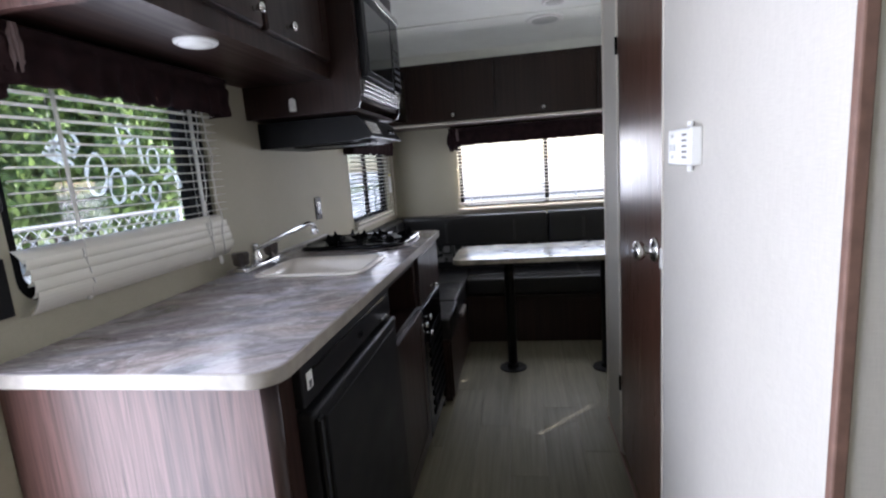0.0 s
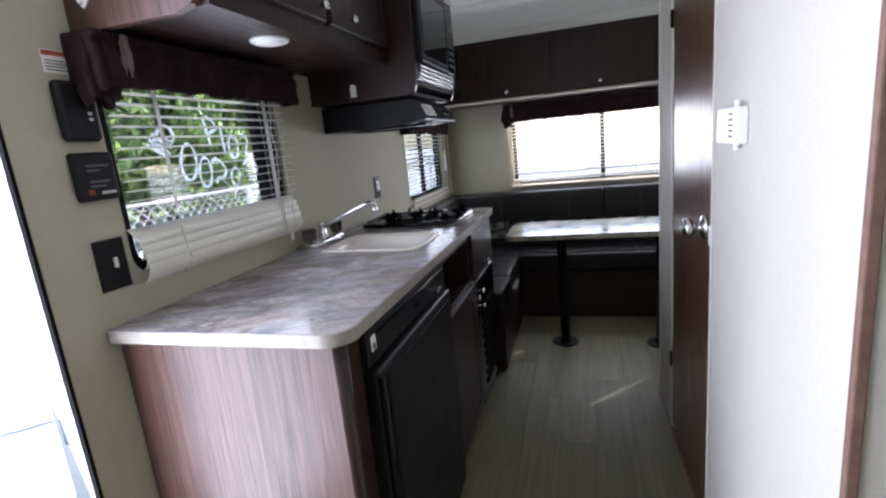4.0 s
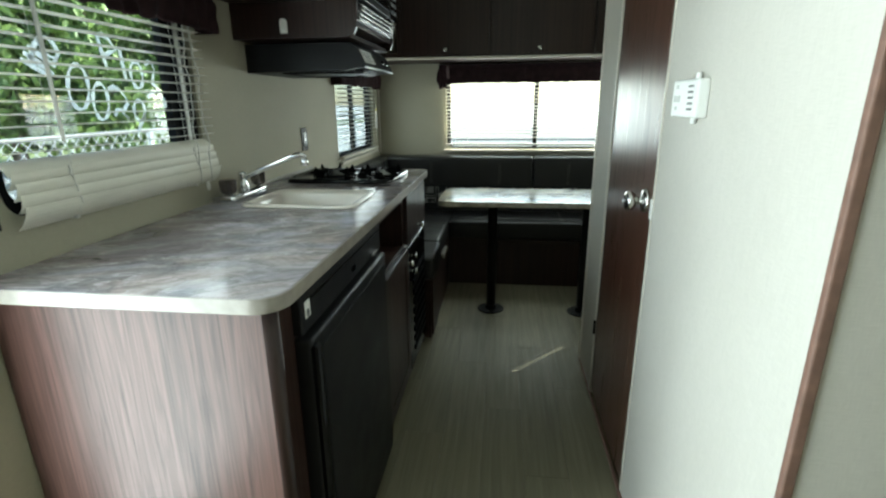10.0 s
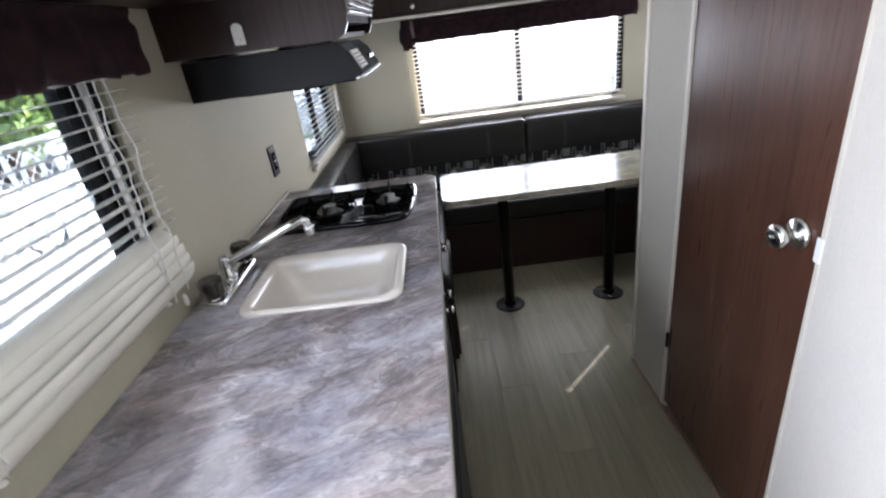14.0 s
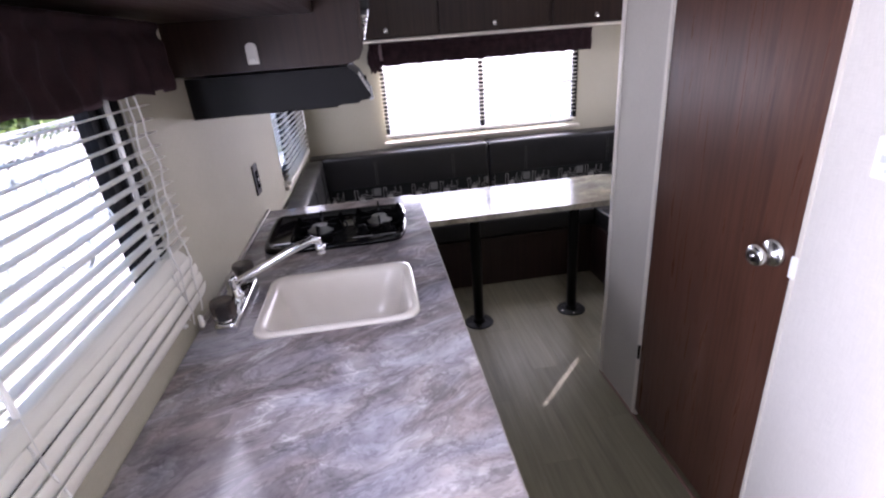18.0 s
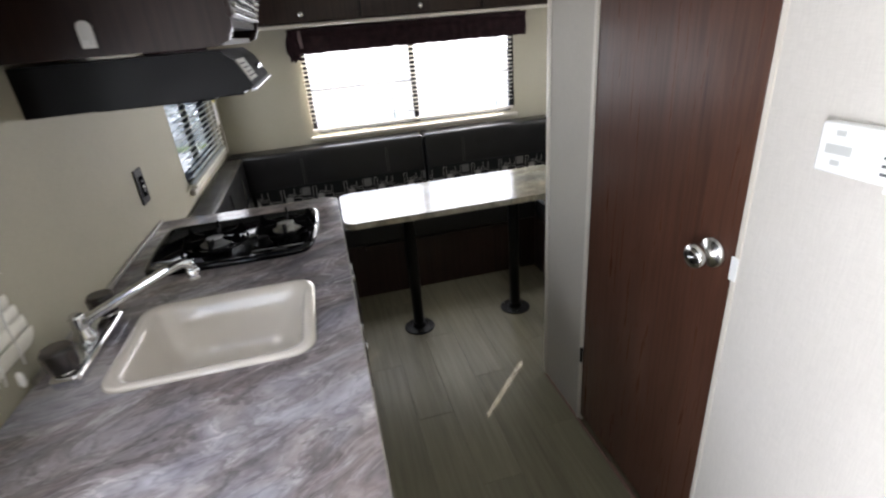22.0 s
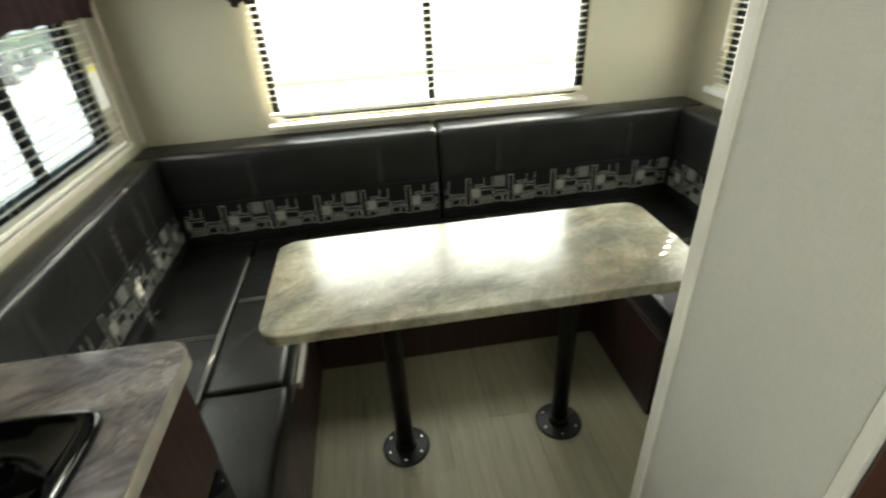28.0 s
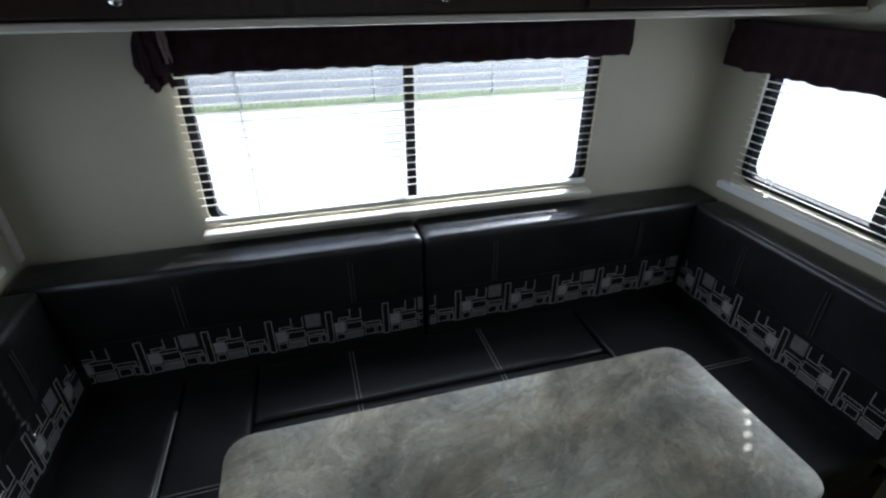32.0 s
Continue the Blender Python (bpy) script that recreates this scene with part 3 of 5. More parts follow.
part("floor_strip", box(AISLE - 0.006, AISLE + 0.004, PDOOR[0] - 0.002, BATH1, 0, 0.010, 0.002), M_WOODTRIM, wall_bath, "thin pinkish base strip")
part("floor_strip", box(NEAR - 0.010, NEAR, BATH0, PDOOR[0] - 0.004, 0, 0.016, 0.003), M_WOODTRIM, wall_bath, "thin pinkish base strip")
part("strike_plate", box(NEAR - 0.006, NEAR - 0.002, PDOOR[0] - 0.015, PDOOR[0] + 0.002, 0.915, 0.968, 0.001), M_WHITE, wall_bath, "white strike plate")
wall_in = setting("wall_washroom", (WX, 0, 0), "dark closed inside of the washroom")
part("lining", box(1.50, 1.51, BATH0 + 0.06, BATH1 - 0.06, 0, CEIL), M_WALL, wall_in)

# washroom door
door = thing("door_1", (AISLE, 1.29, PDOOR[2]), "reddish brown wood-print washroom door, closed", "door", kind="structure")
part("leaf", box(AISLE + 0.002, AISLE + 0.034, PDOOR[0], PDOOR[1], PDOOR[2], PDOOR[3], 0.003), M_DOOR, door)
knob = part("door_knob", turned([(0.034, 0), (0.035, 0.006), (0.030, 0.013), (0.012, 0.016), (0.011, 0.028), (0.020, 0.033), (0.0275, 0.042), (0.028, 0.050), (0.024, 0.058), (0.012, 0.061)],
                                (AISLE + 0.003, 1.048, 0.953), (-1, 0, 0), 28), M_STEEL, door, "round brushed nickel knob", True)
part("lock_button", turned([(0.004, 0), (0.004, 0.004), (0.003, 0.006)], (AISLE - 0.058, 1.048, 0.953), (-1, 0, 0), 10), M_CHROME, knob)
for z in (0.315, 1.60):
    part("hinge", rod((AISLE - 0.004, PDOOR[1] + 0.001, z - 0.03), (AISLE - 0.004, PDOOR[1] + 0.001, z + 0.03), 0.005, sides=8), M_IRON, door, "dark hinge knuckle")

# entry door frame
entry = thing("door_2", (0, -0.14, 0), "open entry doorway, white frame with thin black rubber edge", "door", kind="structure")
part("frame", slab("x", -0.06, -0.004, rounded(DOOR[0] - 0.002, DOOR[1] + 0.002, DOOR[2] - 0.01, DOOR[3] + 0.002, [0.02, 0.02, 0.09, 0.09]),
                   [rounded(DOOR[0] + 0.02, DOOR[1] - 0.005, DOOR[2] + 0.005, DOOR[3] - 0.02, [0.02, 0.02, 0.085, 0.085])]), M_WHITE, entry, "white aluminium frame")
part("rubber_edge", slab("x", -0.0035, 0.006, rounded(DOOR[0] - 0.008, DOOR[1] + 0.005, DOOR[2] - 0.01, DOOR[3] + 0.008, [0.02, 0.02, 0.1, 0.1]),
                         [rounded(DOOR[0] + 0.018, DOOR[1] - 0.003, DOOR[2] + 0.007, DOOR[3] - 0.018, [0.02, 0.02, 0.085, 0.085])]), M_JAMB, entry, "thin black rubber edge")
part("latch_plate", box(-0.046, -0.024, DOOR[1] - 0.0065, DOOR[1] - 0.0035, 0.70, 0.76, 0.001), M_GALV, entry, "small dull strike plate")
part("bracket", box(0.0, 0.03, 0.19, 0.255, 1.60, 1.665, 0.005), M_BLACK, entry, "dark closer bracket")


def window(name, axis, wall, out, u0, u1, v0, v1, bar, label, glass=M_GLASS):
    """A framed sliding window in an opening. out: the way outdoors along the axis (+1 or -1)."""
    at = {"x": (wall, (u0 + u1) / 2, v0), "y": ((u0 + u1) / 2, wall, v0)}[axis]
    w = setting(name, at, label)
    a, b = sorted((wall + out * 0.012, wall + out * 0.05))
    part("window_frame", ring_frame(axis, a, b, u0 + 0.001, u1 - 0.001, v0 + 0.001, v1 - 0.001, 0.024, 0.05), M_FRAME, w)
    m0, m1 = sorted((wall + out * 0.018, wall + out * 0.044))
    part("mullion", slab(axis, m0, m1, rect(bar - 0.014, bar + 0.014, v0 + 0.02, v1 - 0.02)), M_FRAME, w)
    g0, g1 = sorted((wall + out * 0.030, wall + out * 0.034))
    for p, q in ((u0 + 0.02, bar - 0.013), (bar + 0.013, u1 - 0.02)):
        pane = part("pane", slab(axis, g0, g1, rect(p, q, v0 + 0.02, v1 - 0.02)), glass, w)
        pane.visible_shadow = False
    return w


w1 = window("window_1", "x", 0, -1, *WIN_A, 1.032, "black-framed window over the worktop")
part("slider_stile", box(-0.046, -0.010, 1.048, 1.062, WIN_A[2] + 0.026, WIN_A[3] - 0.026), M_FRAME, w1)
part("track_strip", box(-0.040, -0.012, 1.069, 1.086, WIN_A[2] + 0.026, WIN_A[3] - 0.026, 0.002), M_WHITE, w1, "pale aluminium slider strip")
window("window_2", "x", 0, -1, *WIN_B, 2.795, "black-framed sliding window above the long bench, lightly tinted", M_TINT)
window("window_3", "y", BY, 1, WIN_C[0], WIN_C[1], WIN_C[2] - 0.016, WIN_C[3], 1.180, "wide black-framed sliding window in the back wall")
window("window_4", "x", WX, 1, *WIN_D, 2.72, "black-framed window above the short bench")


def blind(axis, wall, inward, u0, u1, z0, z1, label, tilt=8, pitch=0.0205, stack=3, cords=(0.15, 0.85), wand=None, wide=0.025, first=0.012):
    """A horizontal aluminium blind hung in front of a wall; inward: the way into the room along the axis."""
    marks = [u0]
    for c in sorted(cords):
        marks += [u0 + c * (u1 - u0) - 0.005, u0 + c * (u1 - u0) + 0.005]
    marks.append(u1)
    d = wall + inward * 0.028
    at = (d, (u0 + u1) / 2, z0) if axis == "x" else ((u0 + u1) / 2, d, z0)
    t = thing("window_blind", at, label, "blind", "window blinds")

    def spot(u, w, z):
        return (w, u, z) if axis == "x" else (u, w, z)

    def slat_mesh(angle):
        bm = bmesh.new()
        ca, sa = math.cos(radians(angle)), math.sin(radians(angle))
        for n in range(len(marks) - 1):
            span = ((0, 6),) if n % 2 == 0 else ((0, 1), (5, 6))       # route holes at the cords
            for k0, k1 in span:
                up, dn = [], []
                for k in range(k0, k1 + 1):
                    s = -wide / 2 + wide * k / 6
                    h = 0.0019 * (1 - (2 * s / wide) ** 2)
                    p, q = s * ca - h * sa, s * sa + h * ca
                    up.append([bm.verts.new(Vector(spot(u, d + inward * p, q + z0)) - Vector(at)) for u in marks[n:n + 2]])
                    dn.append([bm.verts.new(Vector(spot(u, d + inward * p, q - 0.0006 + z0)) - Vector(at)) for u in marks[n:n + 2]])
                for side in (up, dn):
                    for a, b in zip(side, side[1:]):
                        bm.faces.new((a[0], a[1], b[1], b[0]))
                for i in (0, -1):
                    bm.faces.new((up[i][0], up[i][1], dn[i][1], dn[i][0]))
        bmesh.ops.recalc_face_normals(bm, faces=bm.faces)
        for f in bm.faces:
            f.smooth = True
        me = bpy.data.meshes.new("slat")
        bm.to_mesh(me)
        bm.free()
        me.materials.append(M_SLAT)
        return me

    me = slat_mesh(-tilt)
    # lowest slats turned shut: (depth, height) of each one's lower and upper edge, the topmost lying back to the window
    flaps = [((0.020, -0.012), (0.047, 0.034)), ((0.031, 0.022), (0.0425, 0.058)), ((0.0265, 0.046), (0.038, 0.080)), ((0.022, 0.068), (0.0335, 0.101)), ((0.031, 0.094), (0.006, 0.120))] if stack else []
    for n, (lower, upper) in enumerate(flaps):
        bm = bmesh.new()
        vs = []
        du, dv = upper[0] - lower[0], upper[1] - lower[1]
        size = math.hypot(du, dv)
        out = (dv / size, -du / size)
        spans = 8
        for i in range(spans + 1):
            u = u0 - 0.006 - 0.0012 * n + (u1 - u0 + 0.004 - 0.001 * n) * i / spans
            sag = 0.0012 * math.sin(n * 1.7 + u * 9)
            front = []
            for j in range(7):
                f = j / 6
                crown = 0.0062 * (1 - (2 * f - 1) ** 2) * (0.6 if n == 4 else 1.0)
                front.append((lower[0] + du * f + out[0] * crown + sag, lower[1] + dv * f + out[1] * crown))
            rim = front + [(p - 0.0016 * out[0], q - 0.0016 * out[1]) for p, q in reversed(front)]
            vs.append([bm.verts.new(spot(u, wall + inward * p, z0 + q)) for p, q in rim])
        for p, q in zip(vs, vs[1:]):
            for i in range(len(p)):
                k = (i + 1) % len(p)
                bm.faces.new((p[i], q[i], q[k], p[k]))
        bm.faces.new(vs[0])
        bm.faces.new(vs[-1])
        bmesh.ops.recalc_face_normals(bm, faces=bm.faces)
        part("closed_slat", bm, M_SLAT, t)
        for c in cords:
            u = u0 + c * (u1 - u0)
            lip = upper if n < 4 else lower
            part("cord_clip", rod(spot(u, wall + inward * (lip[0] + 0.001), z0 + lip[1] + 0.002), spot(u, wall + inward * (lip[0] + 0.004), z0 + lip[1] - 0.012), 0.0018, sides=6), M_CORD, t)
    z = z0 + (0.134 if stack else first)
    k = 0
    while z < z1 - 0.02:
        s = new("slat", me)
        s.parent = t
        s.location = (0, 0, z - z0 + random.uniform(-0.0012, 0.0012))
        s.rotation_euler = (random.uniform(-0.002, 0.002), random.uniform(-0.002, 0.002), 0)
        z += pitch
        k += 1
    e = 0.011
    lo, hi = sorted((d - inward * 0.012, d + inward * e))

    def bar(za, zb):
        return box(lo, hi, u0, u1, za, zb, 0.003) if axis == "x" else box(u0, u1, lo, hi, za, zb, 0.003)
    if not stack:
        part("bottom_rail", bar(z0 - 0.008, z0 + 0.006), M_SLAT, t)
    part("head_rail", bar(z1 - 0.02, z1 + 0.008), M_SLAT, t)
    for c in cords:
        u = u0 + c * (u1 - u0)
        for w in (-0.0135, 0.0135):
            part("ladder_cord", rod(spot(u, d + w, z0), spot(u, d + w, z1), 0.0008, sides=4), M_CORD, t)
        part("cord_button", turned([(0.003, 0), (0.006, 0.002), (0.006, 0.005), (0.002, 0.008)], spot(u, d, z0 - 0.014), (0, 0, 1), 10), M_CORD, t)
    if wand:
        part("tilt_wand", rod(spot(wand, d + inward * 0.022, z0 + (z1 - z0) * 0.30), spot(wand, d + inward * 0.02, z1 - 0.02), 0.0038, sides=6), M_CORD, t)
    return t


BL_A = blind("x", 0.0, 1, 0.453, 1.122, 1.002, 1.51, "cream aluminium blind with closed bottom slats above the worktop", -5, 0.0245, 5, (0.18, 0.83), 0.56, 0.024)
BL_B = blind("x", 0.0, 1, 2.398, 3.195, 0.922, 1.42, "cream aluminium blind, slats open, over the long bench", -16, 0.0248, 0, (0.2, 0.8), None, 0.024)
BL_C = blind("y", BY, -1, 0.520, 1.815, 0.925, 1.44, "wide cream aluminium blind, slats open, on the back window", -17, 0.0245, 0, (0.125, 0.52, 0.902), first=0.0520)
BL_D = blind("x", WX, -1, 2.345, 3.172, 0.930, 1.42, "cream aluminium blind, slats open, over the short bench", -17, 0.0245, 0, (0.165, 0.835), 3.14)
for k, u in enumerate((1.022, 1.052)):
    pts = [(0.048 + 0.003 * math.sin(j * 1.9 + k), u + 0.006 * math.sin(j * 0.9 + 1.7 * k) - 0.0009 * j * (1 - 2 * k), 1.50 - 0.028 * j) for j in range(19)]
    part("lift_cord", tube(pts, 0.0016, 6), M_CORD, BL_A, "loose wavy white lift cord", True)
part("cord_tassel", turned([(0.003, 0), (0.006, 0.006), (0.005, 0.024), (0.002, 0.028)], (0.049, 1.036, 0.970), (0, 0, 1), 10), M_CORD, BL_A, smooth=True)
part("warning_tag", box(0.045, 0.047, 3.10, 3.165, 1.055, 1.195, 0.0005), M_PAPER, BL_B, "cream warning tag on the blind")
part("tag_stripe", box(0.0475, 0.0485, 3.102, 3.163, 1.175, 1.19), M_YELLOW, BL_B)

# window sills
for name, bmx in (("sill_back", box(0.505, 1.845, BY - 0.045, BY, 0.868, 0.886, 0.004)),
                  ("sill_bench", box(0.0, 0.022, 2.42, 3.275, 0.878, 0.898, 0.004)),
                  ("sill_short_bench", box(WX - 0.03, WX, 2.34, 3.24, 0.892, 0.918, 0.006))):
    s = setting(name, (0, 0, 0), "cream window sill strip")
    part("sill", bmx, M_TRIM if name != "sill_short_bench" else M_WHITE, s)
s = setting("trim_corner", (0, 0, 0), "narrow wrapped corner strip")
part("strip", box(0.0, 0.014, 3.365, 3.389, 0.86, 1.50, 0.002), M_TRIM, s)
s = setting("trim_window", (0, 0, 0), "cream strip at the window's end")
part("strip", box(0.0, 0.012, 3.262, 3.278, 0.898, 1.42, 0.002), M_TRIM, s)


def valance(axis, wall, inward, u0, u1, z0, z1, depth, label, ruffle=1.0, hem=0.010, bunch=False):
    """A gathered cloth pelmet: pleated front and two returns."""
    at = (wall, (u0 + u1) / 2, z1) if axis == "x" else ((u0 + u1) / 2, wall, z1)
    t = thing("valance", at, label, "valance", "window valances")
    bm = bmesh.new()
    path = []
    n = int((u1 - u0) / 0.006)
    steps = 8
    for k in range(steps + 1):
        path.append((u0 - 0.004, depth * k / steps))
    for k in range(1, n):
        path.append((u0 + (u1 - u0) * k / n, depth))
    for k in range(steps + 1):
        path.append((u1 + 0.004, depth * (1 - k / steps)))
    rows_z = 14
    grid = []
    for i, (u, w) in enumerate(path):
        col = []
        for j in range(rows_z + 1):
            a = j / rows_z
            z = z1 + (z0 - z1) * a
            wave = math.sin(u * 95 + 2.2 * math.sin(u * 17)) * 0.004 + noise.noise(Vector((u * 9, a * 2.5, wall))) * 0.010
            swell = (0.35 + 0.65 * a) * ruffle
            dz = noise.noise(Vector((u * 14, 3.1, wall))) * hem * a + math.sin(u * 95) * 0.0015 * a
            gather = -0.006 if 0.10 < a < 0.22 else 0.0
            ww = w + (wave * swell + gather) * (1 if depth * 0.5 < w else 0.3)
            p = (wall + inward * max(0.003, ww), u + wave * 0.3, z + dz) if axis == "x" else (u + wave * 0.3, wall + inward * max(0.003, ww), z + dz)
            col.append(bm.verts.new(p))
        grid.append(col)
    for a, b in zip(grid, grid[1:]):
        for j in range(rows_z):
            bm.faces.new((a[j], b[j], b[j + 1], a[j + 1]))
    cloth = part("cloth", bm, M_FABRIC, t, smooth=True)
    so = cloth.modifiers.new("thickness", "SOLIDIFY")
    so.thickness = 0.0025
    if bunch:
        for name, cu, cw, tall, rad, mat in (("bunched_end", u0 + 0.020, depth * 0.60, 1.0, 0.030, M_FABRIC), ("lining_fold", u0 + 0.062, depth + 0.010, 0.55, 0.008, M_LINING)):
            bm = bmesh.new()
            rings = []
            for j in range(15):
                a = j / 14
                z = z1 - 0.004 - (z1 - z0 + 0.024) * tall * a
                ring = []
                for i in range(40):
                    th = 6.28318 * i / 40
                    r = rad * (0.55 + 0.55 * math.sin(min(1.0, 0.15 + a) * 2.2)) * (1 + 0.24 * math.sin(7 * th + 2.5 * a) + 0.5 * noise.noise(Vector((math.cos(th) * 1.7, math.sin(th) * 1.7, a * 4 + cu * 9))))
                    zz = z + (0.012 * math.sin(3 * th) if j == 14 else 0)
                    p, q = cu + r * math.cos(th), max(0.004, cw + r * math.sin(th))
                    ring.append(bm.verts.new((wall + inward * q, p, zz) if axis == "x" else (p, wall + inward * q, zz)))
                rings.append(ring)
            for a, b in zip(rings, rings[1:]):
                for i in range(40):
                    bm.faces.new((a[i], a[(i + 1) % 40], b[(i + 1) % 40], b[i]))
            part(name, bm, mat, t, "pinkish grey cloth lining showing at the fold" if mat is M_LINING else "bunched dark cloth end", True)
    e = wall + inward * (depth - 0.012)
    lo, hi = sorted((wall + inward * 0.001, e))
    part("board", box(lo, hi, u0 + 0.006, u1 - 0.006, z1 - 0.016, z1 - 0.003) if axis == "x" else box(u0 + 0.006, u1 - 0.006, lo, hi, z1 - 0.016, z1 - 0.003), M_WOOD_Y, t)
    return t


valance("x", 0.0, 1, 0.400, 1.150, 1.430, 1.545, 0.085, "dark brown gathered cloth valance over the worktop window, end bunched", 1.5, 0.014, True)
valance("x", 0.0, 1, 2.36, 3.25, 1.325, 1.48, 0.065, "dark brown gathered cloth valance over the long bench window")
valance("y", BY, -1, 0.480, 1.890, 1.358, 1.488, 0.07, "dark brown cloth valance across the back window, end bunched", 0.6, 0.004, True)
valance("x", WX, -1, 2.30, 3.31, 1.308, 1.455, 0.065, "dark brown cloth valance over the short bench window", 0.8)


def pull(at, way, parent):
    return part("knob", turned([(0.007, 0), (0.0055, 0.004), (0.0055, 0.012), (0.012, 0.018), (0.0135, 0.023), (0.011, 0.027), (0.004, 0.029)], at, way, 16), M_STEEL, parent, "small nickel knob", True)


# ---- kitchen run ----
base = thing("base_cabinet", (0.3, 1.1, 0), "dark walnut kitchen base cabinet with lighter grained end panel", "cabinet")
CX = 0.555
part("end_panel", slab("y", 0.365, 0.383, rect(0.004, CX - 0.012, 0.0, 0.886)), M_PANEL, base, "reddish brown wood-print end panel")
part("corner_post", rod((CX - 0.012, 0.385, 0), (CX - 0.012, 0.385, 0.886), 0.02, sides=20), M_WOOD, base, smooth=True)
for a, c, z0, z1 in ((0.405, 0.455, 0.0, 0.886), (1.085, 1.12, 0.0, 0.886), (1.12, 1.99, 0.845, 0.886), (1.495, 1.53, 0.05, 0.845), (1.955, 1.99, 0.0, 0.845),
                     (1.12, 1.495, 0.645, 0.67), (1.53, 1.955, 0.64, 0.68), (1.12, 1.495, 0.05, 0.085), (1.53, 1.955, 0.05, 0.085)):
    part("frame_rail", box(CX - 0.018, CX, a, c, z0, z1), M_WOOD, base)
part("far_panel", slab("y", 1.972, 1.988, rect(0.02, CX - 0.018, 0.0, 0.886)), M_WOOD, base)
part("back_panel", box(0.004, 0.02, 0.383, 1.972, 0.0, 0.886), M_WOOD, base)
part("shelf", box(0.02, CX - 0.018, 1.12, 1.495, 0.65, 0.664), M_WOOD_Y, base)
part("divider", box(0.02, CX - 0.018, 1.09, 1.105, 0.0, 0.762), M_WOOD, base)
part("divider", box(0.02, CX - 0.018, 1.505, 1.52, 0.0, 0.886), M_WOOD, base)
part("toe_board", box(0.49, 0.505, 1.09, 1.98, 0.0, 0.05), M_WOOD_Y, base)
d1 = part("cabinet_door", box(CX, CX + 0.018, 1.10, 1.515, 0.09, 0.655, 0.003), M_WOOD, base)
part("raised_frame", ring_frame("x", CX + 0.018, CX + 0.0205, 1.102, 1.513, 0.092, 0.653, 0.055, 0.004), M_WOOD, d1)
pull((CX + 0.0205, 1.485, 0.60), (1, 0, 0), d1)
d2 = part("drawer_front", box(CX, CX + 0.018, 1.525, 1.965, 0.665, 0.866, 0.003), M_WOOD, base)
pull((CX + 0.018, 1.745, 0.700), (1, 0, 0), d2)
d3 = part("cabinet_door", box(CX, CX + 0.016, 1.545, 1.955, 0.07, 0.645, 0.003), M_GLOSS, base, "glossy black lower door")
pull((CX + 0.016, 1.590, 0.60), (1, 0, 0), d3)
pull((CX + 0.016, 1.590, 0.53), (1, 0, 0), d3)
for k in range(9):
    part("louvre", box(CX + 0.016, CX + 0.021, 1.63, 1.92, 0.13 + 0.045 * k, 0.155 + 0.045 * k, 0.002), M_IRON, d3)

fridge = thing("refrigerator", (0.3, 0.77, 0.0), "black built-in gas refrigerator with closed door under the worktop", "refrigerator")
part("body", box(0.06, 0.545, 0.462, 1.042, 0.02, 0.868), M_BLACK, fridge)
cp = part("control_panel", box(0.545, 0.572, 0.458, 1.082, 0.785, 0.882, 0.004), M_BLACK, fridge)
part("badge", box(0.572, 0.5735, 0.478, 0.503, 0.815, 0.850, 0.0005), M_WHITE, cp, "small white badge with a dark mark")
part("badge_mark", box(0.5736, 0.5744, 0.485, 0.496, 0.818, 0.832), M_GREY, cp)
part("trim_line", box(0.572, 0.575, 0.51, 1.06, 0.846, 0.852, 0.001), M_GLOSS, cp)
part("button", box(0.572, 0.577, 0.78, 0.805, 0.808, 0.822, 0.002), M_GLOSS, cp)
part("catch", box(0.572, 0.584, 0.96, 1.01, 0.792, 0.802, 0.002), M_STEEL, cp)
fd = part("fridge_door", box(0.545, 0.588, 0.462, 1.078, 0.045, 0.775, 0.010, 3), M_BLACK, fridge)
part("door_panel", box(0.588, 0.591, 0.51, 1.06, 0.07, 0.745, 0.002), M_BLACK, fd, "satin black door panel")
part("edge_grip", box(0.575, 0.600, 0.464, 0.490, 0.06, 0.765, 0.008), M_GLOSS, fd)

worktop = thing("worktop", (0.3, 1.1, 0.875), "grey-brown streaked stone-look laminate worktop with cream edge", "countertop")
SINK = (0.127, 0.503, 1.040, 1.349)
outline = rounded(0.002, 0.588, 0.338, 2.0, [0.012, 0.055, 0.045, 0.01], 18)
hole = rounded(SINK[0] + 0.015, SINK[1] - 0.015, SINK[2] + 0.015, SINK[3] - 0.015, 0.04)
part("top", slab("z", 0.889, TOP, outline, [hole]), M_TOP, worktop)
part("edge_band", slab("z", 0.8865, 0.9135, rounded(0.0015, 0.591, 0.335, 2.003, [0.012, 0.057, 0.047, 0.01], 18),
                       [rounded(0.003, 0.5875, 0.339, 1.9995, [0.012, 0.054, 0.044, 0.01], 18)]), M_EDGE, worktop, "cream laminate edge")
part("back_strip", box(0.0, 0.010, 1.12, 1.99, TOP, TOP + 0.012, 0.003), M_EDGE, worktop, "cream sealing strip at the wall")

sink = thing("kitchen_sink", (0.317, 1.194, TOP), "bisque acrylic drop-in sink with rounded corners", "sink")
bm = bmesh.new()
loops = []
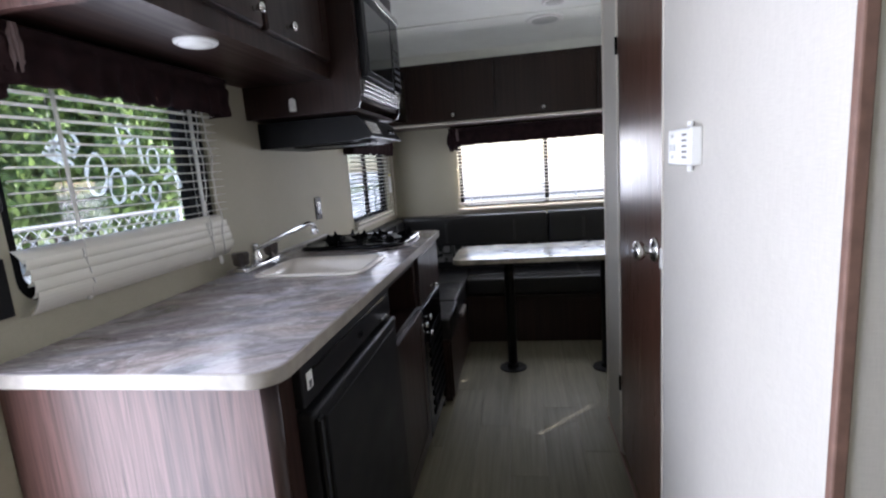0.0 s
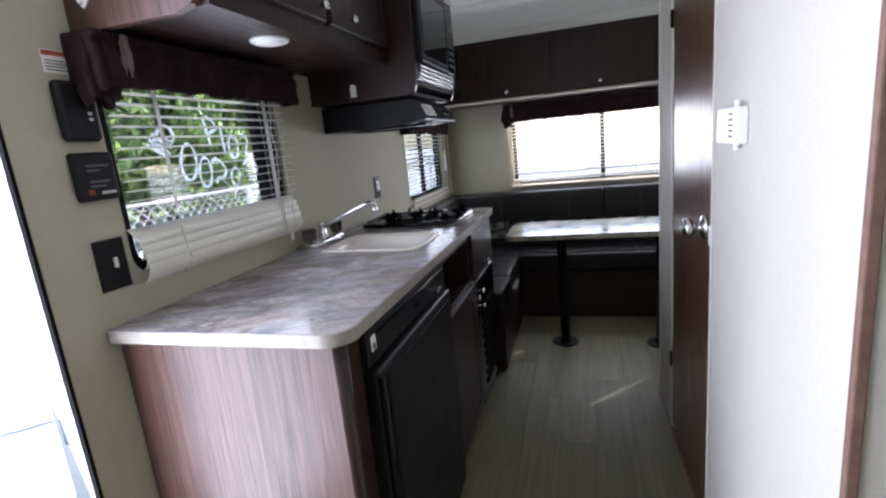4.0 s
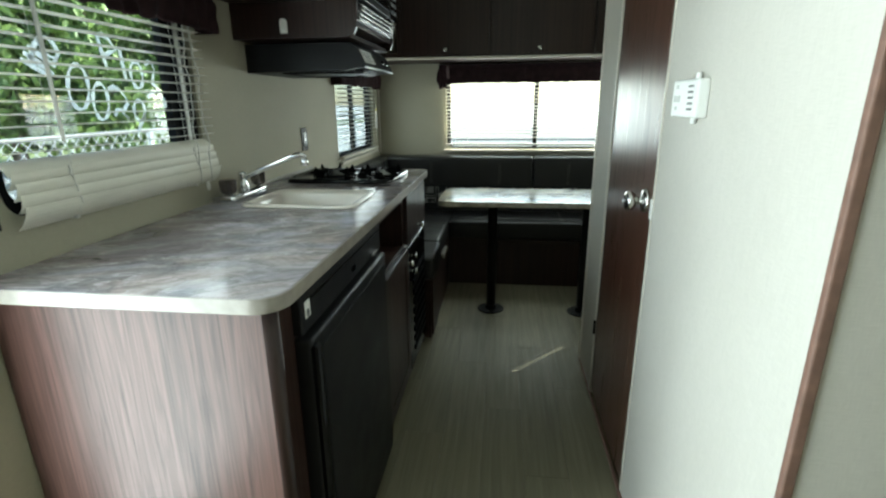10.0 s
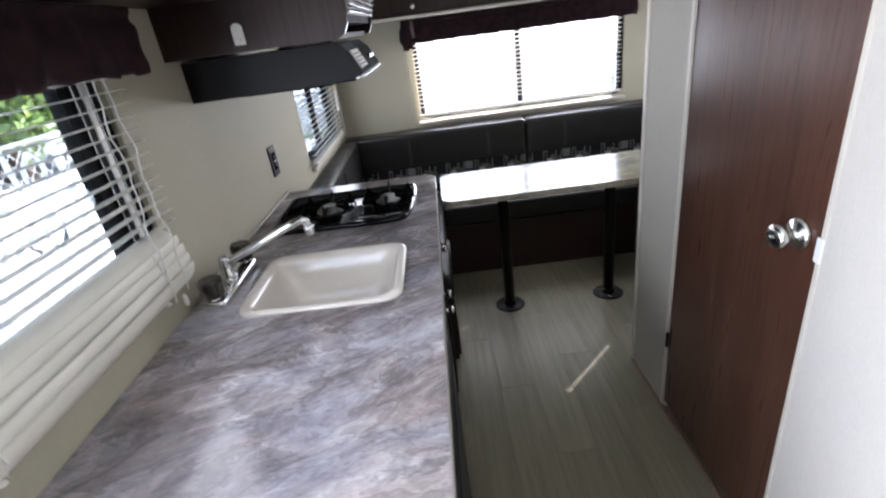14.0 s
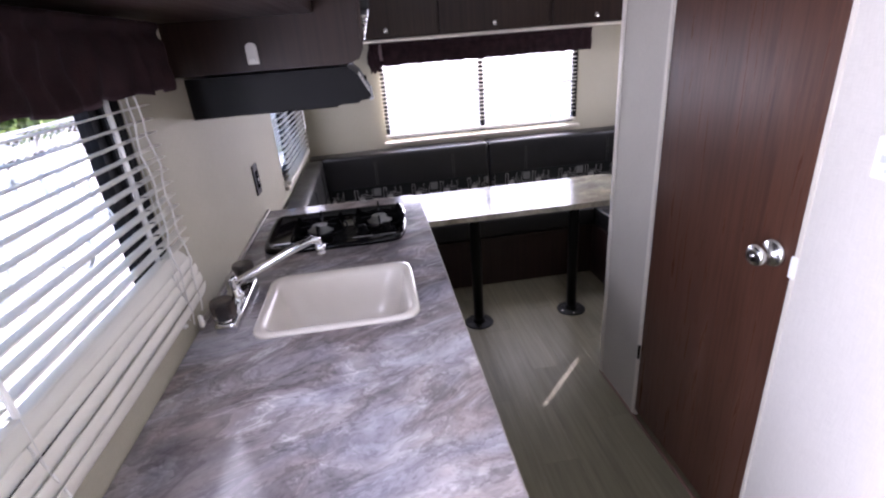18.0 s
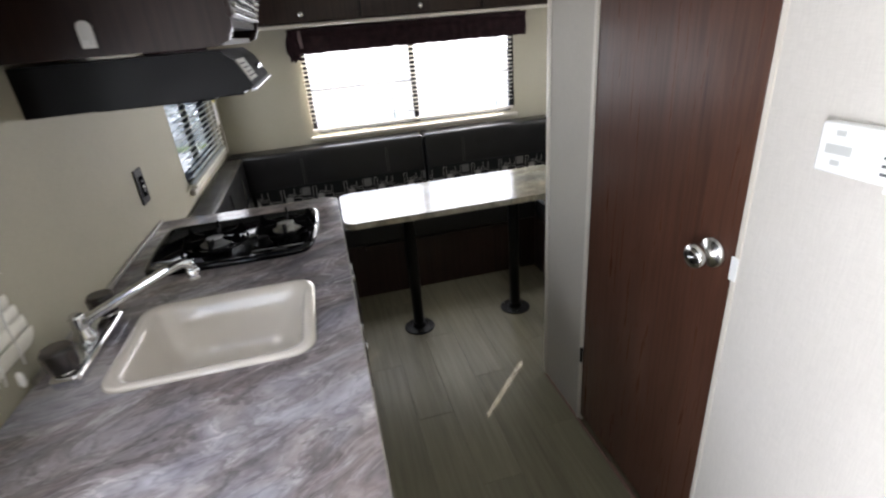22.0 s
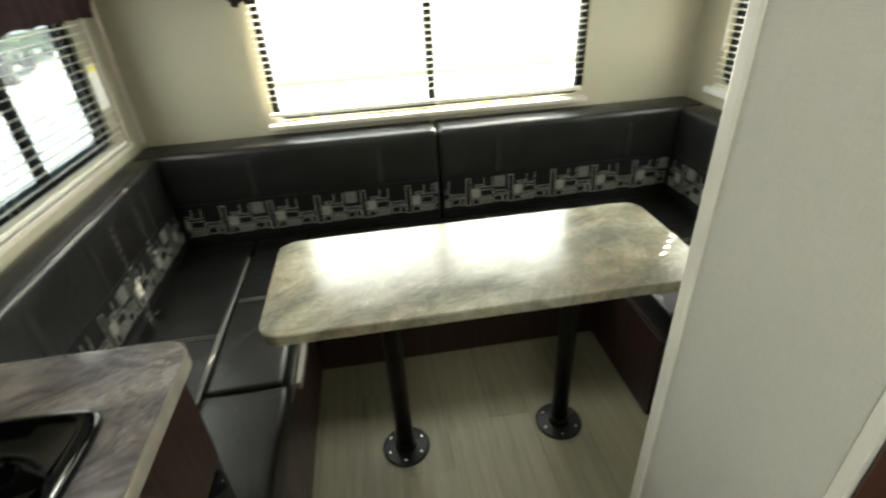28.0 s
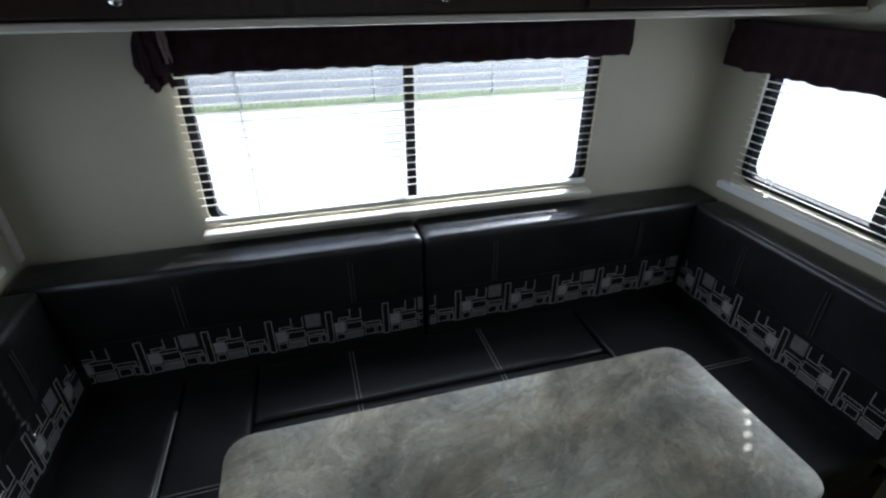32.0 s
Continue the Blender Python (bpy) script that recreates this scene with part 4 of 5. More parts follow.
for inset, z, r in ((0.0, TOP + 0.002, 0.045), (0.004, TOP + 0.009, 0.043), (0.014, TOP + 0.010, 0.040), (0.022, TOP + 0.006, 0.04), (0.028, TOP - 0.008, 0.042), (0.036, TOP - 0.04, 0.048),
                    (0.046, TOP - 0.080, 0.055), (0.056, TOP - 0.106, 0.06), (0.068, TOP - 0.122, 0.06), (0.085, TOP - 0.131, 0.055), (0.11, TOP - 0.1345, 0.035)):
    loops.append([bm.verts.new((u, v, z)) for u, v in rounded(SINK[0] + inset, SINK[1] - inset, SINK[2] + inset, SINK[3] - inset, r)])
for a, b in zip(loops, loops[1:]):
    for i in range(len(a)):
        bm.faces.new((a[i], a[(i + 1) % len(a)], b[(i + 1) % len(a)], b[i]))
bm.faces.new(loops[-1])
basin = part("basin", bm, M_SINK, sink, smooth=True)
so = basin.modifiers.new("thickness", "SOLIDIFY")
so.thickness, so.offset = 0.004, -1
strainer = part("drain", turned([(0.044, 0), (0.046, 0.003), (0.044, 0.006), (0.035, 0.006), (0.033, 0.002)], (0.225, 1.215, TOP - 0.1305), sides=32), M_STEEL, sink, "steel strainer drain", True)
part("basket", turned([(0.033, 0), (0.032, 0.003), (0.010, 0.0035), (0.006, 0.009), (0.003, 0.010)], (0.225, 1.215, TOP - 0.1300), sides=24), M_BASKET, strainer, "strainer basket coloured dark for the drain's shaded inside")
for k in range(8):
    a = k * 0.7854
    part("rib", rod((0.225 + 0.010 * math.cos(a), 1.215 + 0.010 * math.sin(a), TOP - 0.1258), (0.225 + 0.031 * math.cos(a), 1.215 + 0.031 * math.sin(a), TOP - 0.1264), 0.0014, sides=6), M_STEEL, strainer)

tap = thing("kitchen_faucet", (0.072, 1.2, TOP), "chrome two-handle faucet with long swivel spout and smoked knobs", "faucet")
part("deck_plate", box(0.048, 0.098, 1.083, 1.320, TOP, TOP + 0.028, 0.009, 3), M_CHROME, tap, smooth=True)
part("spout_base", turned([(0.020, 0), (0.019, 0.02), (0.014, 0.03), (0.013, 0.055), (0.015, 0.058), (0.010, 0.066)], (0.073, 1.195, TOP + 0.026)), M_CHROME, tap, smooth=True)
spout = part("spout", tube([(0.073, 1.195, 0.985), (0.093, 1.198, 0.993), (0.165, 1.208, 1.023), (0.240, 1.219, 1.053), (0.270, 1.224, 1.062), (0.281, 1.226, 1.058), (0.285, 1.227, 1.045)], 0.0095, 12), M_CHROME, tap, smooth=True)
part("aerator", turned([(0.011, 0), (0.0125, 0.004), (0.0125, 0.018), (0.010, 0.022)], (0.285, 1.227, 1.024)), M_CHROME, spout, smooth=True)
for y in (1.103, 1.300):
    h = part("handle", turned([(0.013, 0), (0.024, 0.006), (0.0255, 0.012), (0.0275, 0.043), (0.023, 0.049)], (0.073, y, TOP + 0.030), sides=10), M_SMOKE, tap, "smoked clear acrylic knob")
    part("stem", turned([(0.014, 0), (0.010, 0.008), (0.007, 0.012), (0.007, 0.040), (0.010, 0.0425)], (0.073, y, TOP + 0.026), sides=12), M_CHROME, h)

stove = thing("cooktop", (0.29, 1.69, TOP), "glossy black two-burner drop-in gas cooktop", "stove")
out = [(0.075, 1.530), (0.14, 1.517), (0.43, 1.512), (0.486, 1.522), (0.508, 1.58), (0.516, 1.66), (0.521, 1.75), (0.522, 1.845), (0.500, 1.862), (0.12, 1.864), (0.062, 1.862), (0.056, 1.805), (0.060, 1.60)]
for _ in range(2):
    out = [(a[0] + (b[0] - a[0]) * k, a[1] + (b[1] - a[1]) * k) for a, b in zip(out, out[1:] + out[:1]) for k in (0.22, 0.78)]
bm = bmesh.new()
cx, cy = 0.29, 1.688
prev = None
for f, z in ((1.0, TOP + 0.001), (1.0, TOP + 0.010), (0.975, TOP + 0.017), (0.93, TOP + 0.018), (0.91, TOP + 0.012)):
    ring = [bm.verts.new((cx + (u - cx) * f, cy + (v - cy) * f, z)) for u, v in out]
    if prev:
        for i in range(len(ring)):
            bm.faces.new((prev[i], prev[(i + 1) % len(ring)], ring[(i + 1) % len(ring)], ring[i]))
    else:
        bm.faces.new(ring[::-1])
    prev = ring
bm.faces.new(prev)
part("pan", bm, M_GLOSS, stove, smooth=True)
part("edge_trim", tube([(0.490, 1.572, TOP + 0.013), (0.507, 1.64, TOP + 0.013), (0.516, 1.72, TOP + 0.013), (0.515, 1.80, TOP + 0.013), (0.497, 1.847, TOP + 0.013)], 0.003), M_CHROME, stove, "bright chrome edge", True)
for x, y in ((0.232, 1.668), (0.428, 1.700)):
    bn = part("burner", turned([(0.040, 0), (0.042, 0.004), (0.038, 0.007), (0.035, 0.005), (0.033, 0.012), (0.030, 0.014), (0.027, 0.011), (0.025, 0.019), (0.020, 0.021), (0.017, 0.018), (0.006, 0.0185)], (x, y, TOP + 0.012), sides=28), M_BURNER, stove, "pale aluminium burner head", True)
    part("drip_bowl", turned([(0.075, 0), (0.080, 0.003), (0.062, 0.001)], (x, y, TOP + 0.0125), sides=24), M_GLOSS, bn)
    ring = [(x + 0.088 * math.cos(a * 0.2618), y + 0.088 * math.sin(a * 0.2618), TOP + 0.021) for a in range(25)]
    g = part("grate", tube(ring, 0.0035, 6), M_IRON, stove, "black cast grate with upright fins", True)
    for k in range(6):
        a = radians(30 + 60 * k)
        ca, sa = math.cos(a), math.sin(a)
        bm = bmesh.new()
        vs = []
        for o in (-0.0028, 0.0028):
            for r, h in ((0.030, 0.030), (0.092, 0.014), (0.092, 0.026), (0.080, 0.056), (0.066, 0.040), (0.030, 0.038)):
                vs.append(bm.verts.new((x + r * ca - o * sa, y + r * sa + o * ca, TOP + h)))
        bm.faces.new(vs[:6])
        bm.faces.new(vs[:5:-1])
        for i in range(6):
            q = (i + 1) % 6
            bm.faces.new((vs[i], vs[q], vs[q + 6], vs[i + 6]))
        part("fin", bm, M_IRON, g)
for x in (0.372, 0.447):
    k = part("control_knob", turned([(0.022, 0), (0.021, 0.004), (0.016, 0.006), (0.015, 0.022), (0.012, 0.024)], (x, 1.597, TOP + 0.013), sides=18), M_IRON, stove, smooth=True)
    part("knob_ring", turned([(0.024, 0), (0.024, 0.0015), (0.020, 0.002)], (x, 1.597, TOP + 0.0135), sides=20), M_GLOSS, k)
part("printed_line", box(0.341, 0.405, 1.561, 1.5635, TOP + 0.0125, TOP + 0.0135), M_LCD, stove)
part("printed_line", box(0.425, 0.491, 1.561, 1.5635, TOP + 0.0125, TOP + 0.0135), M_LCD, stove)
part("printed_mark", box(0.411, 0.419, 1.5595, 1.565, TOP + 0.0125, TOP + 0.0135), M_GREY, stove)
part("logo_bar", box(0.396, 0.434, 1.546, 1.551, TOP + 0.0125, TOP + 0.0135), M_GREY, stove)

# ---- wall cabinets, microwave and hood ----
UZ = 1.548
up1 = thing("wall_cabinet", (0.18, 0.89, UZ), "dark walnut wall cabinet over the worktop window", "cabinet")
UD = 0.345
prof = [(0.0, UZ), (UD - 0.07, UZ), (UD - 0.03, UZ + 0.012), (UD - 0.006, UZ + 0.04), (UD, UZ + 0.08), (UD, CEIL - 0.001), (0.0, CEIL - 0.001)]
part("end_panel", slab("y", 0.425, 0.443, prof), M_PANEL, up1, "reddish brown wood-print end panel with rounded lower corner")
part("bottom", box(0.0, UD - 0.02, 0.443, 1.377, UZ + 0.01, UZ + 0.022), M_WOOD_Y, up1)
bm = box(UD - 0.02, UD - 0.002, 0.443, 1.377, UZ + 0.01, UZ + 0.07)
box(UD - 0.02, UD - 0.002, 0.443, 1.377, CEIL - 0.05, CEIL - 0.001, bm=bm)
for a, b in ((0.443, 0.48), (0.885, 0.93), (1.34, 1.377)):
    box(UD - 0.02, UD - 0.002, a, b, UZ + 0.07, CEIL - 0.05, bm=bm)
part("face_frame", bm, M_WOOD, up1)
part("back", box(0.0, 0.006, 0.443, 1.377, UZ + 0.022, CEIL - 0.002), M_WOOD, up1)
for a, b, ky in ((0.47, 0.895, 0.855), (0.92, 1.35, 1.035)):
    d = part("cabinet_door", box(UD - 0.002, UD + 0.016, a, b, UZ + 0.06, CEIL - 0.04, 0.003), M_WOOD, up1)
    part("raised_frame", ring_frame("x", UD + 0.016, UD + 0.0195, a + 0.003, b - 0.003, UZ + 0.063, CEIL - 0.043, 0.05, 0.004), M_WOOD, d)
    pull((UD + 0.0195, ky, UZ + 0.095), (1, 0, 0), d)
puck = thing("under_cabinet_light", (0.255, 0.765, UZ), "round white flush light under the wall cabinet, unlit", "light fixture")
part("rim", turned([(0.050, 0), (0.049, 0.006), (0.043, 0.010), (0.039, 0.008)], (0.255, 0.765, UZ + 0.0105), (0, 0, -1), 32), M_WHITE, puck, smooth=True)
part("lens", turned([(0.041, 0), (0.037, 0.010), (0.018, 0.013), (0.002, 0.0135)], (0.255, 0.765, UZ + 0.009), (0, 0, -1), 32), M_LENS, puck, smooth=True)

MZ, MD = 1.442, 0.448
up2 = thing("microwave_cabinet", (0.22, 1.64, MZ), "dark walnut wall cabinet holding the microwave", "cabinet")
prof = [(0.0, MZ), (MD - 0.04, MZ), (MD - 0.012, MZ + 0.010), (MD - 0.002, MZ + 0.032), (MD, MZ + 0.05), (MD, CEIL - 0.001), (0.0, CEIL - 0.001)]
part("end_panel", slab("y", 1.380, 1.398, prof), M_WOOD, up2)
part("far_panel", slab("y", 1.932, 1.95, prof), M_WOOD, up2)
part("bottom", box(0.0, MD - 0.03, 1.398, 1.932, MZ + 0.001, MZ + 0.014), M_WOOD_Y, up2)
part("shelf", box(0.0, MD - 0.01, 1.398, 1.932, MZ + 0.035, MZ + 0.05), M_WOOD_Y, up2)
part("top_rail", box(MD - 0.02, MD, 1.398, 1.932, CEIL - 0.09, CEIL - 0.002), M_WOOD_Y, up2)
part("edge_strip", box(MD - 0.006, MD + 0.004, 1.376, 1.401, MZ + 0.05, CEIL - 0.002, 0.002), M_WOOD, up2)
hookp = part("hook", slab("y", 1.374, 1.380, rounded(0.178, 0.203, 1.458, 1.505, [0.002, 0.002, 0.012, 0.012])), M_PAPER, up2, "white adhesive hook plate")
part("peg", box(0.184, 0.197, 1.364, 1.374, 1.463, 1.473, 0.002), M_WHITE, hookp)
micro = thing("microwave_oven", (0.24, 1.65, MZ + 0.05), "black built-in microwave oven with silver trim", "microwave")
part("body", box(0.05, 0.445, 1.41, 1.915, MZ + 0.052, CEIL - 0.10), M_BLACK, micro)
md = part("oven_door", box(0.446, 0.474, 1.405, 1.79, MZ + 0.115, CEIL - 0.115, 0.005), M_BLACK, micro)
part("glass", box(0.474, 0.4765, 1.435, 1.765, MZ + 0.14, CEIL - 0.15, 0.001), M_DARKGLASS, md, "dark glass oven window")
part("trim", box(0.470, 0.480, 1.402, 1.925, CEIL - 0.115, CEIL - 0.09, 0.003), M_STEEL, micro, "silver top trim")
cpn = part("control_panel", box(0.446, 0.474, 1.792, 1.925, MZ + 0.115, CEIL - 0.115, 0.004), M_GLOSS, micro)
for r in range(5):
    for c in range(3):
        part("key", box(0.474, 0.4755, 1.812 + 0.035 * c, 1.835 + 0.035 * c, MZ + 0.14 + 0.028 * r, MZ + 0.155 + 0.028 * r, 0.0005), M_GREY, cpn)
part("display", box(0.474, 0.4755, 1.812, 1.905, MZ + 0.29, MZ + 0.32, 0.0005), M_DARKGLASS, cpn)
for k in range(4):
    part("vent_slat", box(0.440, 0.456 + 0.004 * k, 1.405, 1.925, MZ + 0.056 + 0.014 * k, MZ + 0.064 + 0.014 * k, 0.002), M_STEEL, micro, "silver vent slat")

hood = thing("range_hood", (0.22, 1.66, 1.33), "black range hood with label and switch strip", "range hood")
bm = bmesh.new()
hp = [(0.0, 1.336), (0.36, 1.340), (0.447, 1.350), (0.453, 1.358), (0.425, 1.412), (0.400, 1.434), (0.0, 1.434)]
part("canopy", slab("y", 1.455, 1.89, hp), M_HOOD, hood)
part("switch_strip", slab("y", 1.453, 1.892, [(0.448, 1.347), (0.459, 1.349), (0.459, 1.352), (0.450, 1.354)]), M_METALGREY, hood, "pale metal lower lip")
for k, y in enumerate((1.745, 1.805)):
    part("switch", box(0.437, 0.445, y, y + 0.028, 1.378, 1.392, 0.002), M_GLOSS, hood)
bm = bmesh.new()
vs = [bm.verts.new(p) for p in ((0.4500, 1.475, 1.368), (0.4500, 1.615, 1.368), (0.4265, 1.615, 1.413), (0.4265, 1.475, 1.413), (0.4475, 1.475, 1.367), (0.4475, 1.615, 1.367), (0.424, 1.615, 1.412), (0.424, 1.475, 1.412))]
for f in ((0, 1, 2, 3), (7, 6, 5, 4), (0, 4, 5, 1), (1, 5, 6, 2), (2, 6, 7, 3), (3, 7, 4, 0)):
    bm.faces.new([vs[i] for i in f])
hl = part("label", bm, M_PAPER, hood, "white instruction label")
for k in range(4):
    z = 1.375 + 0.009 * k
    x = 0.4507 - (z - 1.368) * 0.52
    part("text_line", box(x - 0.0005, x + 0.0012, 1.485, 1.605 - 0.03 * (k % 2), z, z + 0.0025), M_GREY, hl)
part("filter_frame", slab("z", 1.333, 1.338, rect(0.12, 0.36, 1.49, 1.82), [rect(0.13, 0.35, 1.51, 1.81)]), M_IRON, hood)
lamp = part("light_cover", box(0.30, 0.42, 1.54, 1.64, 1.333, 1.345, 0.004), M_BLACK, hood)

# ---- back wall cabinets ----
RY, RZ0, RZ1 = 2.955, 1.495, 1.884
rear = thing("overhead_cabinet", (1.16, 3.2, RZ0), "long dark walnut overhead cabinet across the back wall", "cabinet")
bm = box(0.0, WX, RY, RY + 0.018, RZ0, RZ0 + 0.04)
box(0.0, WX, RY, RY + 0.018, RZ1 - 0.03, RZ1, bm=bm)
for a in (0.0, 0.25, 0.83, 1.46, 2.09):
    box(a, a + 0.05 if a < 2 else WX, RY, RY + 0.018, RZ0 + 0.04, RZ1 - 0.03, bm=bm)
part("face_frame", bm, M_WOOD, rear)
part("bottom", box(0.0, WX, RY + 0.018, BY, RZ0 + 0.004, RZ0 + 0.018), M_WOOD_X, rear)
part("top", box(0.0, WX, RY + 0.018, BY, RZ1 - 0.012, RZ1), M_WOOD_X, rear)
part("light_rail", box(0.0, WX, RY - 0.012, RY, RZ0 - 0.004, RZ0 + 0.012, 0.004), M_TRIM, rear, "pale rounded edge strip")
for a, b, kx in ((0.28, 0.845, 0.571), (0.862, 1.476, 1.157), (1.493, 2.105, 1.735)):
    d = part("cabinet_door", box(a, b, RY - 0.018, RY, RZ0 + 0.018, RZ1 - 0.012, 0.003), M_WOOD, rear)
    part("edge_reveal", ring_frame("y", RY - 0.0195, RY - 0.018, a + 0.002, b - 0.002, RZ0 + 0.02, RZ1 - 0.014, 0.012, 0.003), M_WOOD, d)
    pull((kx, RY - 0.0195, RZ0 + 0.050), (0, -1, 0), d)
filler = setting("trim_cabinet", (1.09, RY, RZ1), "pale strip between overhead cabinet and ceiling")
part("strip", box(0.0, WX, RY + 0.004, RY + 0.02, RZ1 + 0.0005, CEIL - 0.03), M_CEIL, filler)

for x, y, r, name in ((1.160, 2.545, 0.104, "wide round flush ceiling light with white rim, unlit"), (1.193, 2.245, 0.064, "small round flush ceiling light with white rim, unlit")):
    c = thing("ceiling_light", (x, y, CEIL), name, "light fixture", "ceiling lights")
    part("rim", turned([(r, 0), (r - 0.002, 0.006), (r * 0.83, 0.010), (r * 0.75, 0.007)], (x, y, CEIL), (0, 0, -1), 36), M_LENS, c, smooth=True)
    part("lens", turned([(r * 0.78, 0), (r * 0.67, 0.008), (r * 0.27, 0.011), (0.002, 0.0115)], (x, y, CEIL), (0, 0, -1), 32), M_LENS_OFF, c, smooth=True)

# ---- dinette ----
SEAT, BASE = 0.450, 0.335
BF = 2.868                                      # front of the back bench


def bench(at, label, boards):
    t = thing("bench_base", at, label, "bench", "dinette bench bases")
    for nm, bmx, mt in boards:
        part(nm, bmx, mt, t)
    return t


b1 = bench((0.3, 2.7, 0), "dark walnut base of the long dinette bench",
           [("front_board", box(0.575, 0.590, 2.008, BF, 0.0, BASE), M_WOOD), ("end_board", box(0.0, 0.575, 2.006, 2.02, 0.0, BASE), M_WOOD),
            ("top_board", box(0.0, 0.575, 2.02, 3.38, BASE - 0.014, BASE - 0.001), M_WOOD)])
part("access_panel", box(0.590, 0.602, 2.012, 2.16, 0.02, 0.33, 0.002), M_WOOD, b1, "dark brown access panel")
part("support_cleat", box(0.590, 0.606, 2.47, 2.66, 0.305, 0.334, 0.002), M_EDGE, b1, "cream table support cleat")
b2 = bench((1.15, 3.2, 0), "dark walnut base of the back dinette bench",
           [("front_board", box(0.590, 1.748, BF, BF + 0.015, 0.0, BASE), M_WOOD), ("top_board", box(0.576, 1.763, BF + 0.015, 3.38, BASE - 0.014, BASE - 0.001), M_WOOD)])
part("support_cleat", box(0.70, 1.62, BF - 0.014, BF, 0.30, 0.325, 0.002), M_WOOD_X, b2)
b3 = bench((1.95, 2.97, 0), "dark walnut base of the short dinette bench",
           [("front_board", box(1.748, 1.763, 2.40, BF, 0.0, BASE), M_WOOD), ("end_board", box(1.763, WX, 2.40, 2.415, 0.0, BASE), M_WOOD),
            ("top_board", box(1.763, WX, 2.415, 3.38, BASE - 0.014, BASE - 0.001), M_WOOD)])


def seat(at, label, x0, x1, y0, y1, seams=(), piping=()):
    t = thing("seat_cushion", at, label, "cushion", "dinette seat cushions")
    part("cover", cushion(x0, x1, y0, y1, BASE, SEAT, 0.016), M_LEATHER, t, smooth=True)
    for p, q in seams:
        for o in (-0.006, 0.006):
            dx, dy = (o, 0) if p[0] == q[0] else (0, o)
            part("seam", tube([(p[0] + dx, p[1] + dy, p[2]), ((p[0] + q[0]) / 2 + dx, (p[1] + q[1]) / 2 + dy, p[2] + 0.001), (q[0] + dx, q[1] + dy, q[2])], 0.0016, 6), M_PIPING, t)
    for p, q in piping:
        part("piping", tube([p, ((p[0] + q[0]) / 2, (p[1] + q[1]) / 2, p[2] + 0.0015), q], 0.0035, 6), M_PIPING, t, "light grey piping")
    return t


S = SEAT + 0.002
seat((0.2, 2.6, BASE), "dark leatherette seat cushion along the wall with grey piping", 0.060, 0.370, 2.008, 3.24,
     [((0.11, 2.60, S), (0.36, 2.60, S))], [((0.370, 2.03, S - 0.006), (0.370, 3.08, S - 0.006))])
seat((0.5, 2.2, BASE), "dark leatherette filler seat cushion at the bench's aisle edge", 0.377, 0.606, 2.008, 2.350)
seat((0.5, 2.7, BASE), "dark leatherette filler seat cushion beside the table", 0.377, 0.590, 2.355, 3.24, [((0.385, 2.78, S), (0.585, 2.78, S))])
seat((0.9, 3.08, BASE), "dark leatherette back bench seat cushion with stitched seams", 0.596, 1.750, 2.972, 3.24,
     [((0.90, 2.98, S), (0.90, 3.20, S)), ((1.36, 2.98, S), (1.36, 3.20, S))])
seat((1.1, 2.9, BASE), "dark leatherette front strip seat cushion under the table", 0.596, 1.750, 2.845, 2.967,
     [((0.90, 2.86, S), (0.90, 2.96, S)), ((1.36, 2.86, S), (1.36, 2.96, S))])
seat((1.95, 2.8, BASE), "dark leatherette seat cushion of the short bench", 1.756, 2.235, 2.392, 3.24,
     [((1.77, 2.80, S), (2.19, 2.80, S))])

CELL = 0.187
PRINT_OUT = [(0.000, 0.022, 0.004, 0.130), (0.028, 0.058, 0.006, 0.034), (0.062, 0.118, 0.042, 0.074), (0.062, 0.118, 0.008, 0.036),
             (0.122, 0.180, 0.048, 0.064), (0.124, 0.160, 0.012, 0.042), (0.040, 0.074, 0.084, 0.098), (0.164, 0.184, 0.010, 0.044)]
PRINT_OPEN = [(0.078, 0.116, 0.084, 0.130)]
PRINT_FILL = [(0.026, 0.060, 0.038, 0.080)]
PRINT_GREY = [(0.066, 0.114, 0.012, 0.032)]


